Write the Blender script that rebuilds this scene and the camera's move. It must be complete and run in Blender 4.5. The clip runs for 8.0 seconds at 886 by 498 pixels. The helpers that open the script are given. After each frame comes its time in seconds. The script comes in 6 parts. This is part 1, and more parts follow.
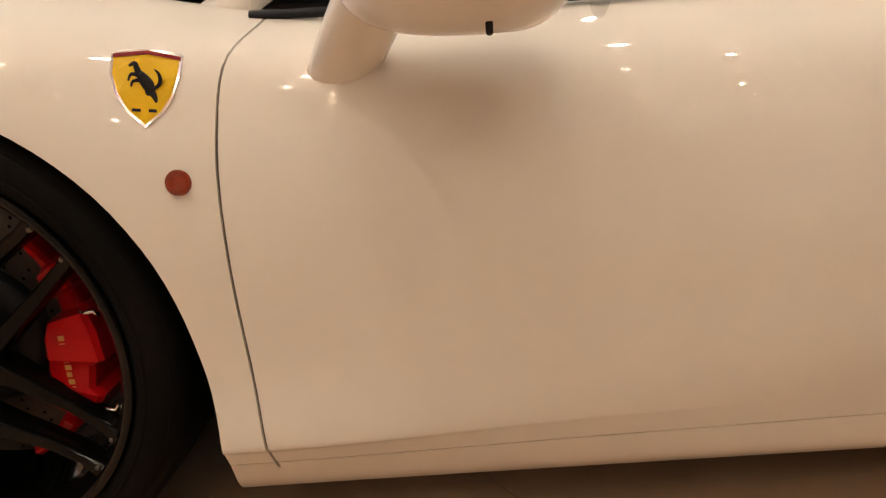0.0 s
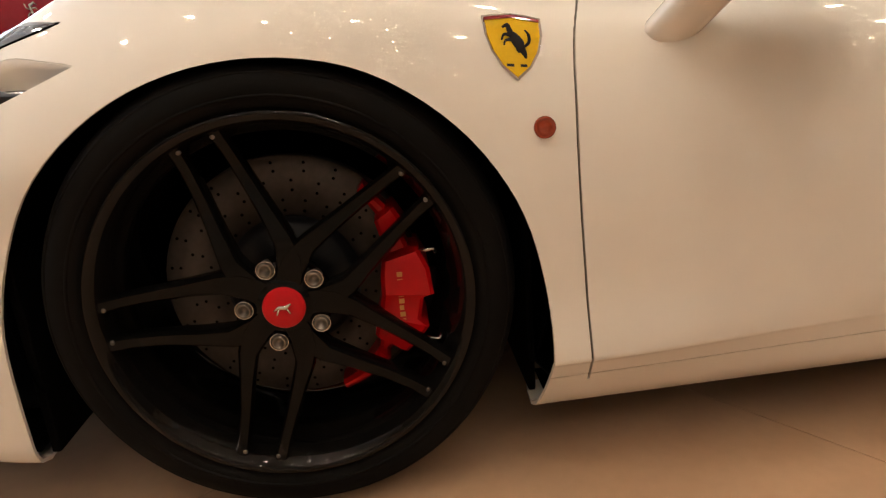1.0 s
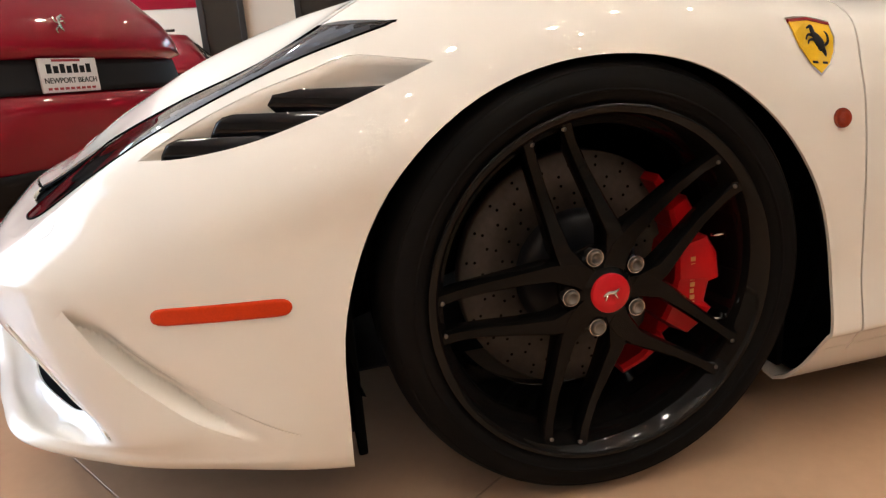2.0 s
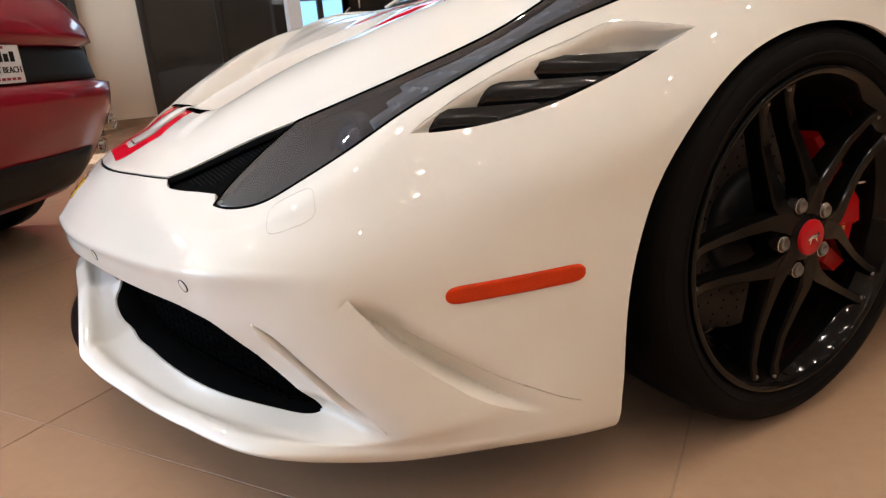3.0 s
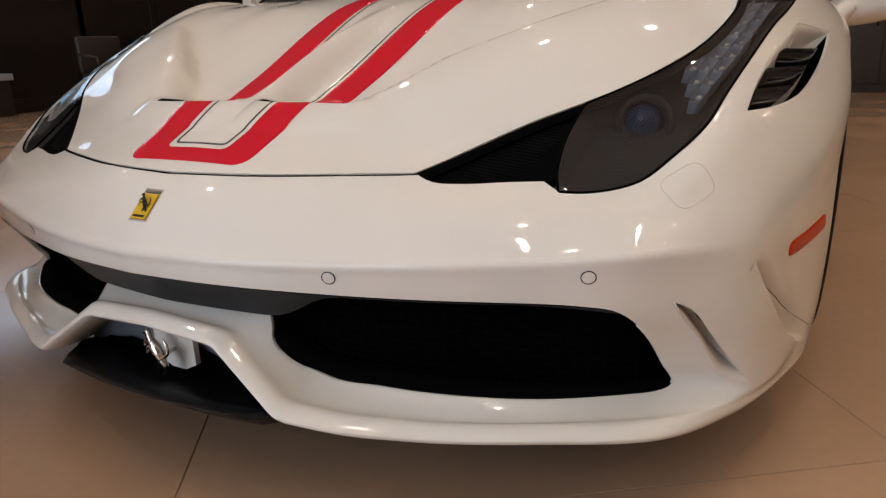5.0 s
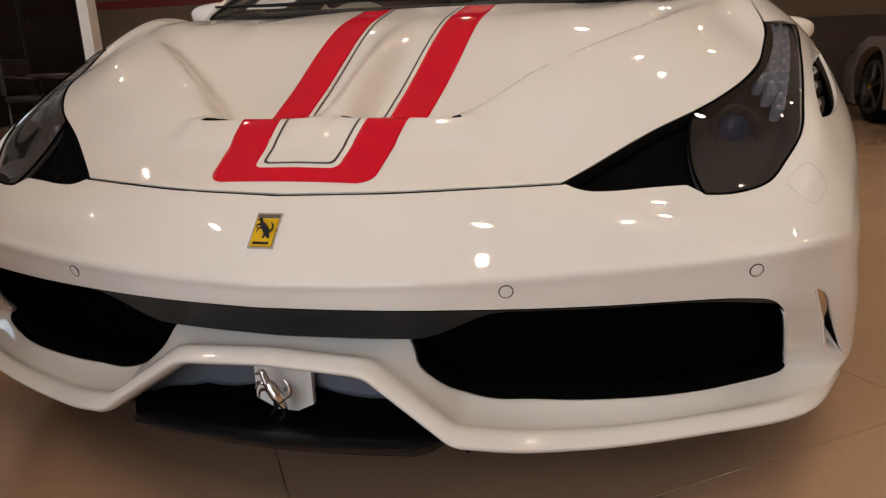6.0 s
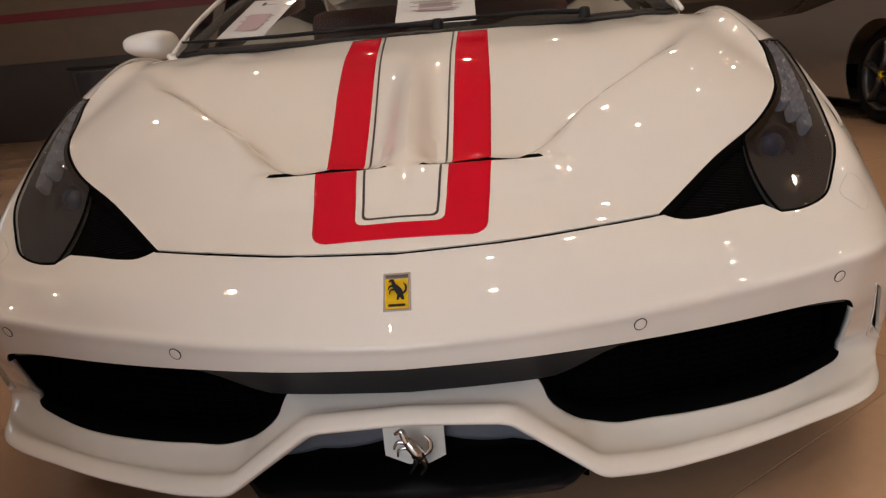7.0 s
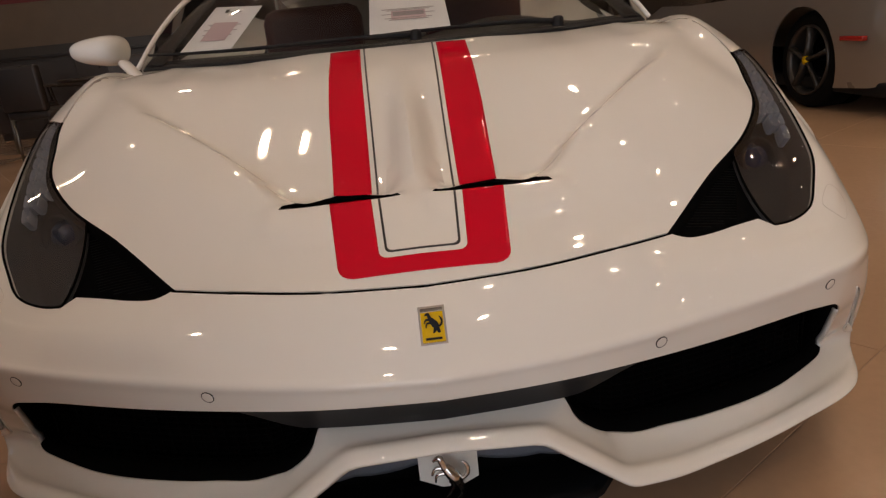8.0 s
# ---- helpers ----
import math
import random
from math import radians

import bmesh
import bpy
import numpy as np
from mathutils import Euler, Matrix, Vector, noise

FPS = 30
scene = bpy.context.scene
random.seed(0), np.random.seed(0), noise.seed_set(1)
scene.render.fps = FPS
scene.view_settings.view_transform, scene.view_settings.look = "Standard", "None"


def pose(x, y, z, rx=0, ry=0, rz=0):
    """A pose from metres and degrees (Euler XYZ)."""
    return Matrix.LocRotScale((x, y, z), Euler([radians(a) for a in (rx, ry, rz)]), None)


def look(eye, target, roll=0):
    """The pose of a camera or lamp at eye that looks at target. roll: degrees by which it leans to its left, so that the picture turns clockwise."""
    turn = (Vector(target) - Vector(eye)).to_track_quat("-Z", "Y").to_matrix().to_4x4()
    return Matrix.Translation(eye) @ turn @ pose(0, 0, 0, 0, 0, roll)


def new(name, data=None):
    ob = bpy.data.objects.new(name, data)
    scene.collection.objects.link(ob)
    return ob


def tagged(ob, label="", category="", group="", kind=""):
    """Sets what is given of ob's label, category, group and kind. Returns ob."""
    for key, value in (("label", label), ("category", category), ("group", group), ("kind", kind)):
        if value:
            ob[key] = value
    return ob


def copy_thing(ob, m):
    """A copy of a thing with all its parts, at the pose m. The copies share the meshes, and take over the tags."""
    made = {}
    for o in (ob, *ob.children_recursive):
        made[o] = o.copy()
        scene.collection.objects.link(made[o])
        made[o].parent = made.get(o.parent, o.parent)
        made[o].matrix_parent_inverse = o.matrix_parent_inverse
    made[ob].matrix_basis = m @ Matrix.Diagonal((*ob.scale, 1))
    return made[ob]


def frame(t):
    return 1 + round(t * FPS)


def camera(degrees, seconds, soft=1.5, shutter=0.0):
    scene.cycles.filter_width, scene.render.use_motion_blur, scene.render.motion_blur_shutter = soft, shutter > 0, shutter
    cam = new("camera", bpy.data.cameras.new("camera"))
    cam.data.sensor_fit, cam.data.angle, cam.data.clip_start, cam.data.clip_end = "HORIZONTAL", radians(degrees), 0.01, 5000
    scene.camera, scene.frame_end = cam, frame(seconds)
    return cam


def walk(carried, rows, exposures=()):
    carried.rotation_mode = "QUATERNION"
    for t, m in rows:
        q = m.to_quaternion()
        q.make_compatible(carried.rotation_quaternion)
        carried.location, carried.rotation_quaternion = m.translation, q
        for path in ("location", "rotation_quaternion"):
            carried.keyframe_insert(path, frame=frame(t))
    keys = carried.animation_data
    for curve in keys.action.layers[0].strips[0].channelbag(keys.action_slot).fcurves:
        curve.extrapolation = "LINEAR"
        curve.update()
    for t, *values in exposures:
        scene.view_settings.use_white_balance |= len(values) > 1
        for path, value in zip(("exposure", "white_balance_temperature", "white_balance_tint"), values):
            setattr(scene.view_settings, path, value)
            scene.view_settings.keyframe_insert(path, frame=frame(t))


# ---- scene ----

# ================= camera =================
cam = camera(68.41, 8.0, soft=1.3)
walk(cam, [
    (0, pose(1.6810, 0.7061, 0.6777, 73.56, 3.75, 91.49)),
    (0.5, pose(1.7747, 0.4650, 0.6416, 74.68, 3.76, 89.16)),
    (1, pose(1.8193, 0.1699, 0.6674, 73.04, 4.02, 84.94)),
    (1.5, pose(1.8275, -0.1402, 0.6723, 73.54, 3.79, 80.36)),
    (2, pose(1.7765, -0.4225, 0.6714, 74.51, 3.99, 76.65)),
    (2.2, pose(1.7494, -0.5375, 0.6779, 74.47, 4.18, 74.62)),
    (3.5, pose(1.4333, -1.2251, 0.6771, 71.96, 4.95, 52.38)),
    (4, pose(1.2740, -1.3982, 0.6795, 71.31, 5.59, 44.53)),
    (4.5, pose(1.0863, -1.5569, 0.6849, 71.65, 3.84, 36.37)),
    (6, pose(0.4464, -1.8394, 0.6738, 74.46, 1.65, 13.04)),
    (6.5, pose(0.2790, -1.8712, 0.7017, 74.39, 3.59, 7.51)),
    (7, pose(0.1194, -1.8851, 0.7708, 73.45, 4.86, 1.96)),
    (7.5, pose(0.0516, -1.8904, 0.7995, 73.92, 6.08, -0.56)),
    (8, pose(-0.0078, -1.8832, 0.8573, 71.39, 5.54, -4.13)),
], exposures=[(0, 2.06, 6300, 10), (0.5, 2.03, 6260, 9.5), (1, 2.05, 6230, 9), (1.5, 2.20, 5780, 8), (2.2, 2.34, 5580, 7), (3.5, 1.74, 5720, 8), (4.5, 1.36, 5940, 10.5), (6, 1.23, 6440, 12.5), (7, 1.14, 6620, 14.5), (8, 0.83, 6830, 16.5)])

# ================= world and light =================
SUN_EL, SUN_ROT = radians(24.2), radians(-39.8)
world = bpy.data.worlds.new("world")
scene.world = world
world.use_nodes = True
sky = world.node_tree.nodes.new("ShaderNodeTexSky")
sky.sky_type = "NISHITA"
sky.sun_disc = False
sky.sun_elevation, sky.sun_rotation = SUN_EL, SUN_ROT
bg = world.node_tree.nodes["Background"]
world.node_tree.links.new(sky.outputs[0], bg.inputs[0])
bg.inputs[1].default_value = 0.11


def lamp(name, kind, energy, color, matrix, size=0.1, size_y=None, spot=None):
    data = bpy.data.lights.new(name, kind)
    data.energy, data.color = energy, color
    if kind == "AREA":
        data.size = size
        if size_y:
            data.shape, data.size_y = "RECTANGLE", size_y
    elif kind == "SUN":
        data.angle = size
    else:
        data.shadow_soft_size = size
    if spot:
        data.spot_size, data.spot_blend = spot
    ob = new(name, data)
    ob.matrix_world = matrix
    return ob


lamp("sun", "SUN", 5.0, (1.0, 0.95, 0.88), look((-20 * math.sin(-SUN_ROT), 20 * math.cos(SUN_ROT), 20 * math.tan(SUN_EL)), (0, 0, 0)), radians(0.5))
# daylight through the shop window ahead of the car's nose
lamp("window_daylight", "AREA", 112, (0.86, 0.92, 1.0), look((-4.2, -5.55, 2.2), (-4.2, 0, 2.2)), 9.8, 3.8)

# ================= materials =================
def mat(name, color, rough=0.5, metal=0.0, coat=0.0, var=0.06, scale=3.0, grain=180.0, bump=0.02, coat_rough=0.03, spec=0.5, rvar=0.1):
    m = bpy.data.materials.new(name)
    m.use_nodes = True
    nt = m.node_tree
    b = nt.nodes["Principled BSDF"]
    b.inputs["Metallic"].default_value = metal
    b.inputs["Coat Weight"].default_value = coat
    b.inputs["Coat Roughness"].default_value = coat_rough
    b.inputs["Specular IOR Level"].default_value = spec
    tc = nt.nodes.new("ShaderNodeTexCoord")
    n1 = nt.nodes.new("ShaderNodeTexNoise")
    n1.inputs["Scale"].default_value, n1.inputs["Detail"].default_value = scale, 4
    n2 = nt.nodes.new("ShaderNodeTexNoise")
    n2.inputs["Scale"].default_value, n2.inputs["Detail"].default_value = grain, 3
    for n in (n1, n2):
        nt.links.new(tc.outputs["Object"], n.inputs["Vector"])
    mx = nt.nodes.new("ShaderNodeMath")
    mx.operation = "ADD"
    nt.links.new(n1.outputs["Fac"], mx.inputs[0])
    nt.links.new(n2.outputs["Fac"], mx.inputs[1])
    ramp = nt.nodes.new("ShaderNodeMapRange")
    ramp.inputs[1].default_value, ramp.inputs[2].default_value = 0.6, 1.4
    nt.links.new(mx.outputs[0], ramp.inputs[0])
    mix = nt.nodes.new("ShaderNodeMix")
    mix.data_type = "RGBA"
    mix.inputs[6].default_value = (*[c * (1 - var) for c in color], 1)
    mix.inputs[7].default_value = (*[min(1, c * (1 + var)) for c in color], 1)
    nt.links.new(ramp.outputs[0], mix.inputs[0])
    nt.links.new(mix.outputs[2], b.inputs["Base Color"])
    rr = nt.nodes.new("ShaderNodeMapRange")
    rr.inputs[1].default_value, rr.inputs[2].default_value = 0.3, 0.7
    rr.inputs[3].default_value, rr.inputs[4].default_value = rough * (1 - rvar), rough * (1 + rvar)
    nt.links.new(n1.outputs["Fac"], rr.inputs[0])
    nt.links.new(rr.outputs[0], b.inputs["Roughness"])
    if bump:
        bp = nt.nodes.new("ShaderNodeBump")
        bp.inputs["Strength"].default_value, bp.inputs["Distance"].default_value = bump, 0.002
        nt.links.new(n2.outputs["Fac"], bp.inputs["Height"])
        nt.links.new(bp.outputs[0], b.inputs["Normal"])
    return m


def thin_glass(name, tint=(1, 1, 1), ior=1.5):
    """A thin pane: light goes straight through, the surface mirrors by Fresnel."""
    m = bpy.data.materials.new(name)
    m.use_nodes = True
    nt = m.node_tree
    nt.nodes.clear()
    out = nt.nodes.new("ShaderNodeOutputMaterial")
    tr = nt.nodes.new("ShaderNodeBsdfTransparent")
    tr.inputs[0].default_value = (*tint, 1)
    gl = nt.nodes.new("ShaderNodeBsdfGlossy")
    gl.inputs["Roughness"].default_value = 0.01
    fr = nt.nodes.new("ShaderNodeFresnel")
    fr.inputs[0].default_value = ior
    mx = nt.nodes.new("ShaderNodeMixShader")
    nt.links.new(fr.outputs[0], mx.inputs[0])
    nt.links.new(tr.outputs[0], mx.inputs[1])
    nt.links.new(gl.outputs[0], mx.inputs[2])
    nt.links.new(mx.outputs[0], out.inputs[0])
    return m


def glow(name, color, strength):
    m = bpy.data.materials.new(name)
    m.use_nodes = True
    b = m.node_tree.nodes["Principled BSDF"]
    b.inputs["Base Color"].default_value = (*color, 1)
    b.inputs["Emission Color"].default_value = (*color, 1)
    b.inputs["Emission Strength"].default_value = strength
    return m


PAINT = mat("pearl_white_paint", (0.80, 0.775, 0.72), 0.38, coat=1.0, var=0.003, scale=2.0, grain=900, bump=0.0, coat_rough=0.012, spec=0.0, rvar=0.0)
RED_STRIPE = mat("red_stripe_paint", (0.64, 0.004, 0.022), 0.4, coat=0.6, spec=0.0, coat_rough=0.012, var=0.03, grain=900, bump=0)
BLACK_STRIPE = mat("black_pinstripe", (0.012, 0.012, 0.012), 0.3, coat=1.0, bump=0)
BLACK = mat("black_plastic", (0.008, 0.008, 0.009), 0.55, spec=0.25, var=0.2, bump=0.05)
SATIN = mat("satin_black", (0.010, 0.011, 0.0135), 0.35, spec=0.25, var=0.15, bump=0.02)
# near-black trim and recess linings; the shade in deep openings is in this colour
VOID = mat("black_trim_cavity_shade", (0.0025, 0.0025, 0.0025), 0.9, var=0.2, bump=0, spec=0.02)
# slate grey, lightened to carry the reflection on the glossy panel
PANEL = mat("slate_panel_reflection", (0.15, 0.16, 0.19), 0.35, var=0.1, bump=0.01)
RIMGLOSS = mat("polished_black_barrel", (0.004, 0.0038, 0.0035), 0.07, spec=0.22, var=0.1, bump=0, rvar=0.3)
TYRE = mat("tyre_rubber", (0.0036, 0.0034, 0.0032), 0.75, spec=0.10, var=0.2, bump=0.08, grain=400)
RIMBLACK = mat("satin_black_alloy", (0.0032, 0.003, 0.0028), 0.13, spec=0.15, var=0.1, bump=0, coat_rough=0.05)
CHROME = mat("polished_chrome", (0.75, 0.74, 0.72), 0.1, metal=1.0, var=0.04, bump=0)
STEEL = mat("zinc_steel", (0.20, 0.185, 0.165), 0.35, metal=1.0, var=0.1, bump=0.03)
DISC = mat("carbon_ceramic_disc", (0.075, 0.062, 0.052), 0.5, metal=0.3, var=0.25, grain=90, bump=0.1)
CALIPER = mat("red_caliper_enamel", (0.40, 0.003, 0.005), 0.3, coat=0.25, spec=0.1, var=0.05, bump=0.02)
CAPRED = mat("red_cap_enamel", (0.5, 0.006, 0.012), 0.3, coat=0.4, spec=0.1, var=0.04, bump=0)
AMBER = mat("amber_lens", (0.56, 0.038, 0.001), 0.35, coat=0.3, spec=0.1, var=0.12, scale=30, grain=300, bump=0.1)
YELLOW = mat("yellow_enamel", (0.72, 0.46, 0.008), 0.25, coat=0.6, spec=0.1, var=0.05, bump=0)
LAMPGLASS = thin_glass("headlamp_glass", (0.74, 0.74, 0.76), 1.75)
LENS = mat("projector_lens", (0.012, 0.026, 0.060), 0.03, coat=1.0, var=0.1, bump=0)
HOUSING = mat("headlamp_housing", (0.022, 0.022, 0.024), 0.55, metal=0.0, var=0.02, grain=12, bump=0, spec=0.2)
LEDCUP = mat("led_reflector", (0.40, 0.43, 0.48), 0.42, metal=0.3, var=0.1, bump=0)
LEDDOT = mat("led_die", (0.60, 0.60, 0.60), 0.2, var=0.05, bump=0)
WINDOW = thin_glass("windscreen_glass", (0.86, 0.88, 0.87), 1.22)
DASH = mat("dark_leather_dash", (0.010, 0.009, 0.009), 0.6, var=0.2, bump=0.1)
REDSEAT = mat("red_leather", (0.035, 0.004, 0.004), 0.5, var=0.1, bump=0.1)
PAPER = mat("paper", (0.78, 0.76, 0.76), 0.7, var=0.02, bump=0)
PAPERINK = mat("printed_ink", (0.30, 0.26, 0.27), 0.7, var=0.1, bump=0)

# ================= mesh helpers =================
def obj(name, bm, material=None, parent=None, label="", smooth=True):
    me = bpy.data.meshes.new(name)
    bm.normal_update()
    bm.to_mesh(me)
    bm.free()
    for p in me.polygons:
        p.use_smooth = smooth
    if material:
        me.materials.append(material)
    ob = new(name, me)
    if parent:
        ob.parent = parent
    if label:
        ob["label"] = label
    return ob


def part(name, bm, material, parent, label="", smooth=True):
    return obj(name, bm, material, parent, label, smooth)


def sharp(ob, deg=35):
    """Edges past an angle stay hard."""
    bm = bmesh.new()
    bm.from_mesh(ob.data)
    for e in bm.edges:
        if len(e.link_faces) == 2 and e.calc_face_angle(0) > radians(deg):
            e.smooth = False
    bm.to_mesh(ob.data)
    bm.free()
    return ob


def box(bm, x0, x1, y0, y1, z0, z1, bevel=0.0, m=None):
    g = bmesh.ops.create_cube(bm, size=1)
    for v in g["verts"]:
        v.co = Vector((x0 + (v.co.x + 0.5) * (x1 - x0), y0 + (v.co.y + 0.5) * (y1 - y0), z0 + (v.co.z + 0.5) * (z1 - z0)))
    if bevel:
        es = list({e for v in g["verts"] for e in v.link_edges})
        r = bmesh.ops.bevel(bm, geom=es, offset=bevel, segments=2, affect="EDGES", profile=0.5)
        vs = {v for f in r["faces"] for v in f.verts} | {v for v in g["verts"] if v.is_valid}
    else:
        vs = set(g["verts"])
    if m is not None:
        bmesh.ops.transform(bm, matrix=m, verts=list(vs))
    return bm


def spl(pts, n=40):
    """A smooth curve through a few control points, n samples."""
    c = np.array(pts, float)
    d = np.r_[0, np.cumsum(np.sqrt(np.linalg.norm(np.diff(c, axis=0), axis=1)) + 1e-9)]
    return nonuniform(c, d, np.linspace(0, d[-1], n))


def nonuniform(c, k, t):
    """Cubic interpolation of rows c at knots k."""
    k = np.asarray(k, float)
    sl = np.diff(c, axis=0) / np.diff(k).reshape(-1, *[1] * (c.ndim - 1))
    w = np.diff(k).reshape(-1, *[1] * (c.ndim - 1))
    m = np.empty_like(c)
    m[1:-1] = (sl[:-1] * w[1:] + sl[1:] * w[:-1]) / (w[:-1] + w[1:])
    m[0], m[-1] = sl[0] * 1.5 - m[1] * 0.5, sl[-1] * 1.5 - m[-2] * 0.5
    i = np.clip(np.searchsorted(k, t, "right") - 1, 0, len(k) - 2)
    h = (k[i + 1] - k[i])
    u = ((t - k[i]) / h).reshape(-1, *[1] * (c.ndim - 1))
    h = h.reshape(u.shape)
    return ((2 * u**3 - 3 * u**2 + 1) * c[i] + (u**3 - 2 * u**2 + u) * h * m[i] + (3 * u**2 - 2 * u**3) * c[i + 1] + (u**3 - u**2) * h * m[i + 1])


def prism(poly, d0, d1):
    """A closed solid: a polygon of points swept from +d0 to +d1."""
    bm = bmesh.new()
    a = [bm.verts.new(Vector(p) + Vector(d0)) for p in poly]
    b = [bm.verts.new(Vector(p) + Vector(d1)) for p in poly]
    n = len(poly)
    bm.faces.new(a[::-1])
    bm.faces.new(b)
    for i in range(n):
        bm.faces.new((a[i], a[(i + 1) % n], b[(i + 1) % n], b[i]))
    bmesh.ops.triangulate(bm, faces=[f for f in bm.faces if len(f.verts) > 4])
    bmesh.ops.recalc_face_normals(bm, faces=bm.faces)
    return bm


def tube(bm, pts, r, seg=8, caps=True, flat=1.0):
    """A round bar along points; r is one radius or one per point."""
    pts = [Vector(p) for p in pts]
    rs = r if isinstance(r, (list, tuple, np.ndarray)) else [r] * len(pts)
    rings = []
    up = Vector((0.13, 0.31, 0.94)).normalized()
    for i, p in enumerate(pts):
        d = (pts[min(i + 1, len(pts) - 1)] - pts[max(i - 1, 0)]).normalized()
        s = d.cross(up).normalized()
        t = s.cross(d).normalized()
        rings.append([bm.verts.new(p + rs[i] * (math.cos(a) * s + flat * math.sin(a) * t)) for a in [2 * math.pi * k / seg for k in range(seg)]])
    for a, b in zip(rings, rings[1:]):
        for k in range(seg):
            bm.faces.new((a[k], a[(k + 1) % seg], b[(k + 1) % seg], b[k]))
    if caps:
        bm.faces.new(rings[0][::-1])
        bm.faces.new(rings[-1])
    return bm


def lathe(bm, prof, seg=64, m=Matrix.Identity(4), close=False):
    """A profile of (axial, radius) pairs turned round the x axis."""
    rings = []
    for ax, r in prof:
        if r < 1e-6:
            rings.append([bm.verts.new(m @ Vector((ax, 0, 0)))])
        else:
            rings.append([bm.verts.new(m @ Vector((ax, r * math.cos(a), r * math.sin(a)))) for a in [2 * math.pi * k / seg for k in range(seg)]])
    pairs = list(zip(rings, rings[1:])) + ([(rings[-1], rings[0])] if close else [])
    for a, b in pairs:
        for k in range(seg):
            q = [a[k % len(a)], a[(k + 1) % len(a)], b[(k + 1) % len(b)], b[k % len(b)]]
            q = list(dict.fromkeys(q))
            if len(q) > 2:
                bm.faces.new(q)
    bmesh.ops.recalc_face_normals(bm, faces=bm.faces)
    return bm


def grid_mesh(P, skip=None, bm=None, flip=False):
    """Quads over an array of points (rows, columns, 3)."""
    bm = bm or bmesh.new()
    R, C = P.shape[:2]
    V = [[bm.verts.new(P[i, j]) for j in range(C)] for i in range(R)]
    for i in range(R - 1):
        for j in range(C - 1):
            if skip is not None and skip[i, j]:
                continue
            q = (V[i][j], V[i][j + 1], V[i + 1][j + 1], V[i + 1][j])
            bm.faces.new(q[::-1] if flip else q)
    return bm


def thicken(bm, t):
    """Turns an open skin into a closed shell, t inwards."""
    bm.normal_update()
    outer = list(bm.faces)
    bound = [e for e in bm.edges if e.is_boundary]
    twin = {v: bm.verts.new(v.co - v.normal * t) for v in list(bm.verts)}
    for f in outer:
        bm.faces.new([twin[v] for v in reversed(f.verts)])
    for e in bound:
        f = e.link_faces[0]
        a, b = e.verts
        vs = list(f.verts)
        if vs[(vs.index(a) + 1) % len(vs)] != b:
            a, b = b, a
        bm.faces.new((b, a, twin[a], twin[b]))
    return bm


def cut(bm, cutter, solver="MANIFOLD"):
    """Difference of two closed solids."""
    a, b = bpy.data.meshes.new("a"), bpy.data.meshes.new("b")
    bm.to_mesh(a)
    cutter.to_mesh(b)
    bm.free()
    cutter.free()
    oa, ob_ = new("a", a), new("b", b)
    mod = oa.modifiers.new("cut", "BOOLEAN")
    mod.object, mod.operation, mod.solver = ob_, "DIFFERENCE", solver
    ev = oa.evaluated_get(bpy.context.evaluated_depsgraph_get())
    out = bmesh.new()
    out.from_mesh(ev.to_mesh())
    ev.to_mesh_clear()
    for o in (oa, ob_):
        bpy.data.objects.remove(o)
    for m_ in (a, b):
        bpy.data.meshes.remove(m_)
    return out


def mirrored(bm):
    """Adds the mirror image across x = 0."""
    g = bmesh.ops.duplicate(bm, geom=bm.verts[:] + bm.edges[:] + bm.faces[:])["geom"]
    vs = [e for e in g if isinstance(e, bmesh.types.BMVert)]
    for v in vs:
        v.co.x *= -1
    bmesh.ops.reverse_faces(bm, faces=[e for e in g if isinstance(e, bmesh.types.BMFace)])
    return bm


# ================= the white car's skin =================
# rings round the car, each from the centre line at the nose to the left side behind the door
UNDER = [(.000, -.990, .272), (.132, -.985, .270), (.262, -.975, .180), (.380, -.920, .150), (.530, -.850, .148), (.660, -.770, .148), (.740, -.670, .138), (.800, -.540, .130), (.830, -.380, .120), (.830, .000, .120), (.820, .410, .108), (.830, .950, .115), (.820, 1.700, .117)]
LIP = [(.000, -1.074, .273), (.140, -1.070, .264), (.272, -1.086, .178), (.425, -1.022, .153), (.602, -.951, .154), (.746, -.874, .154), (.826, -.742, .138), (.891, -.560, .130), (.926, -.386, .119), (.930, .000, .120), (.890, .410, .106), (.888, .950, .119), (.876, 1.700, .124)]
CREST = [(.000, -1.083, .283), (.145, -1.080, .274), (.272, -1.097, .190), (.430, -1.034, .166), (.610, -.963, .168), (.758, -.884, .170), (.842, -.746, .158), (.908, -.562, .150), (.938, -.386, .143), (.950, .000, .150), (.921, .410, .139), (.918, .950, .151), (.900, 1.700, .154)]
LEDGE = [(.000, -1.012, .305), (.188, -1.002, .297), (.274, -1.004, .213), (.430, -.964, .197), (.610, -.894, .193), (.760, -.785, .196), (.860, -.722, .190), (.914, -.555, .205), (.944, -.385, .212), (.965, .000, .214), (.972, .425, .220), (.953, .850, .236), (.925, 1.700, .252)]
SIDE_A = [(0, -1.03, .33), (.18, -1.02, .32), (.29, -1.0, .26), (.43, -.96, .25), (.60, -.90, .24), (.742, -.815, .243), (.848, -.752, .250), (.903, -.580, .262), (.946, -.385, .285), (.972, 0, .30), (.964, .428, .305), (.960, .9, .31), (.945, 1.7, .32)]
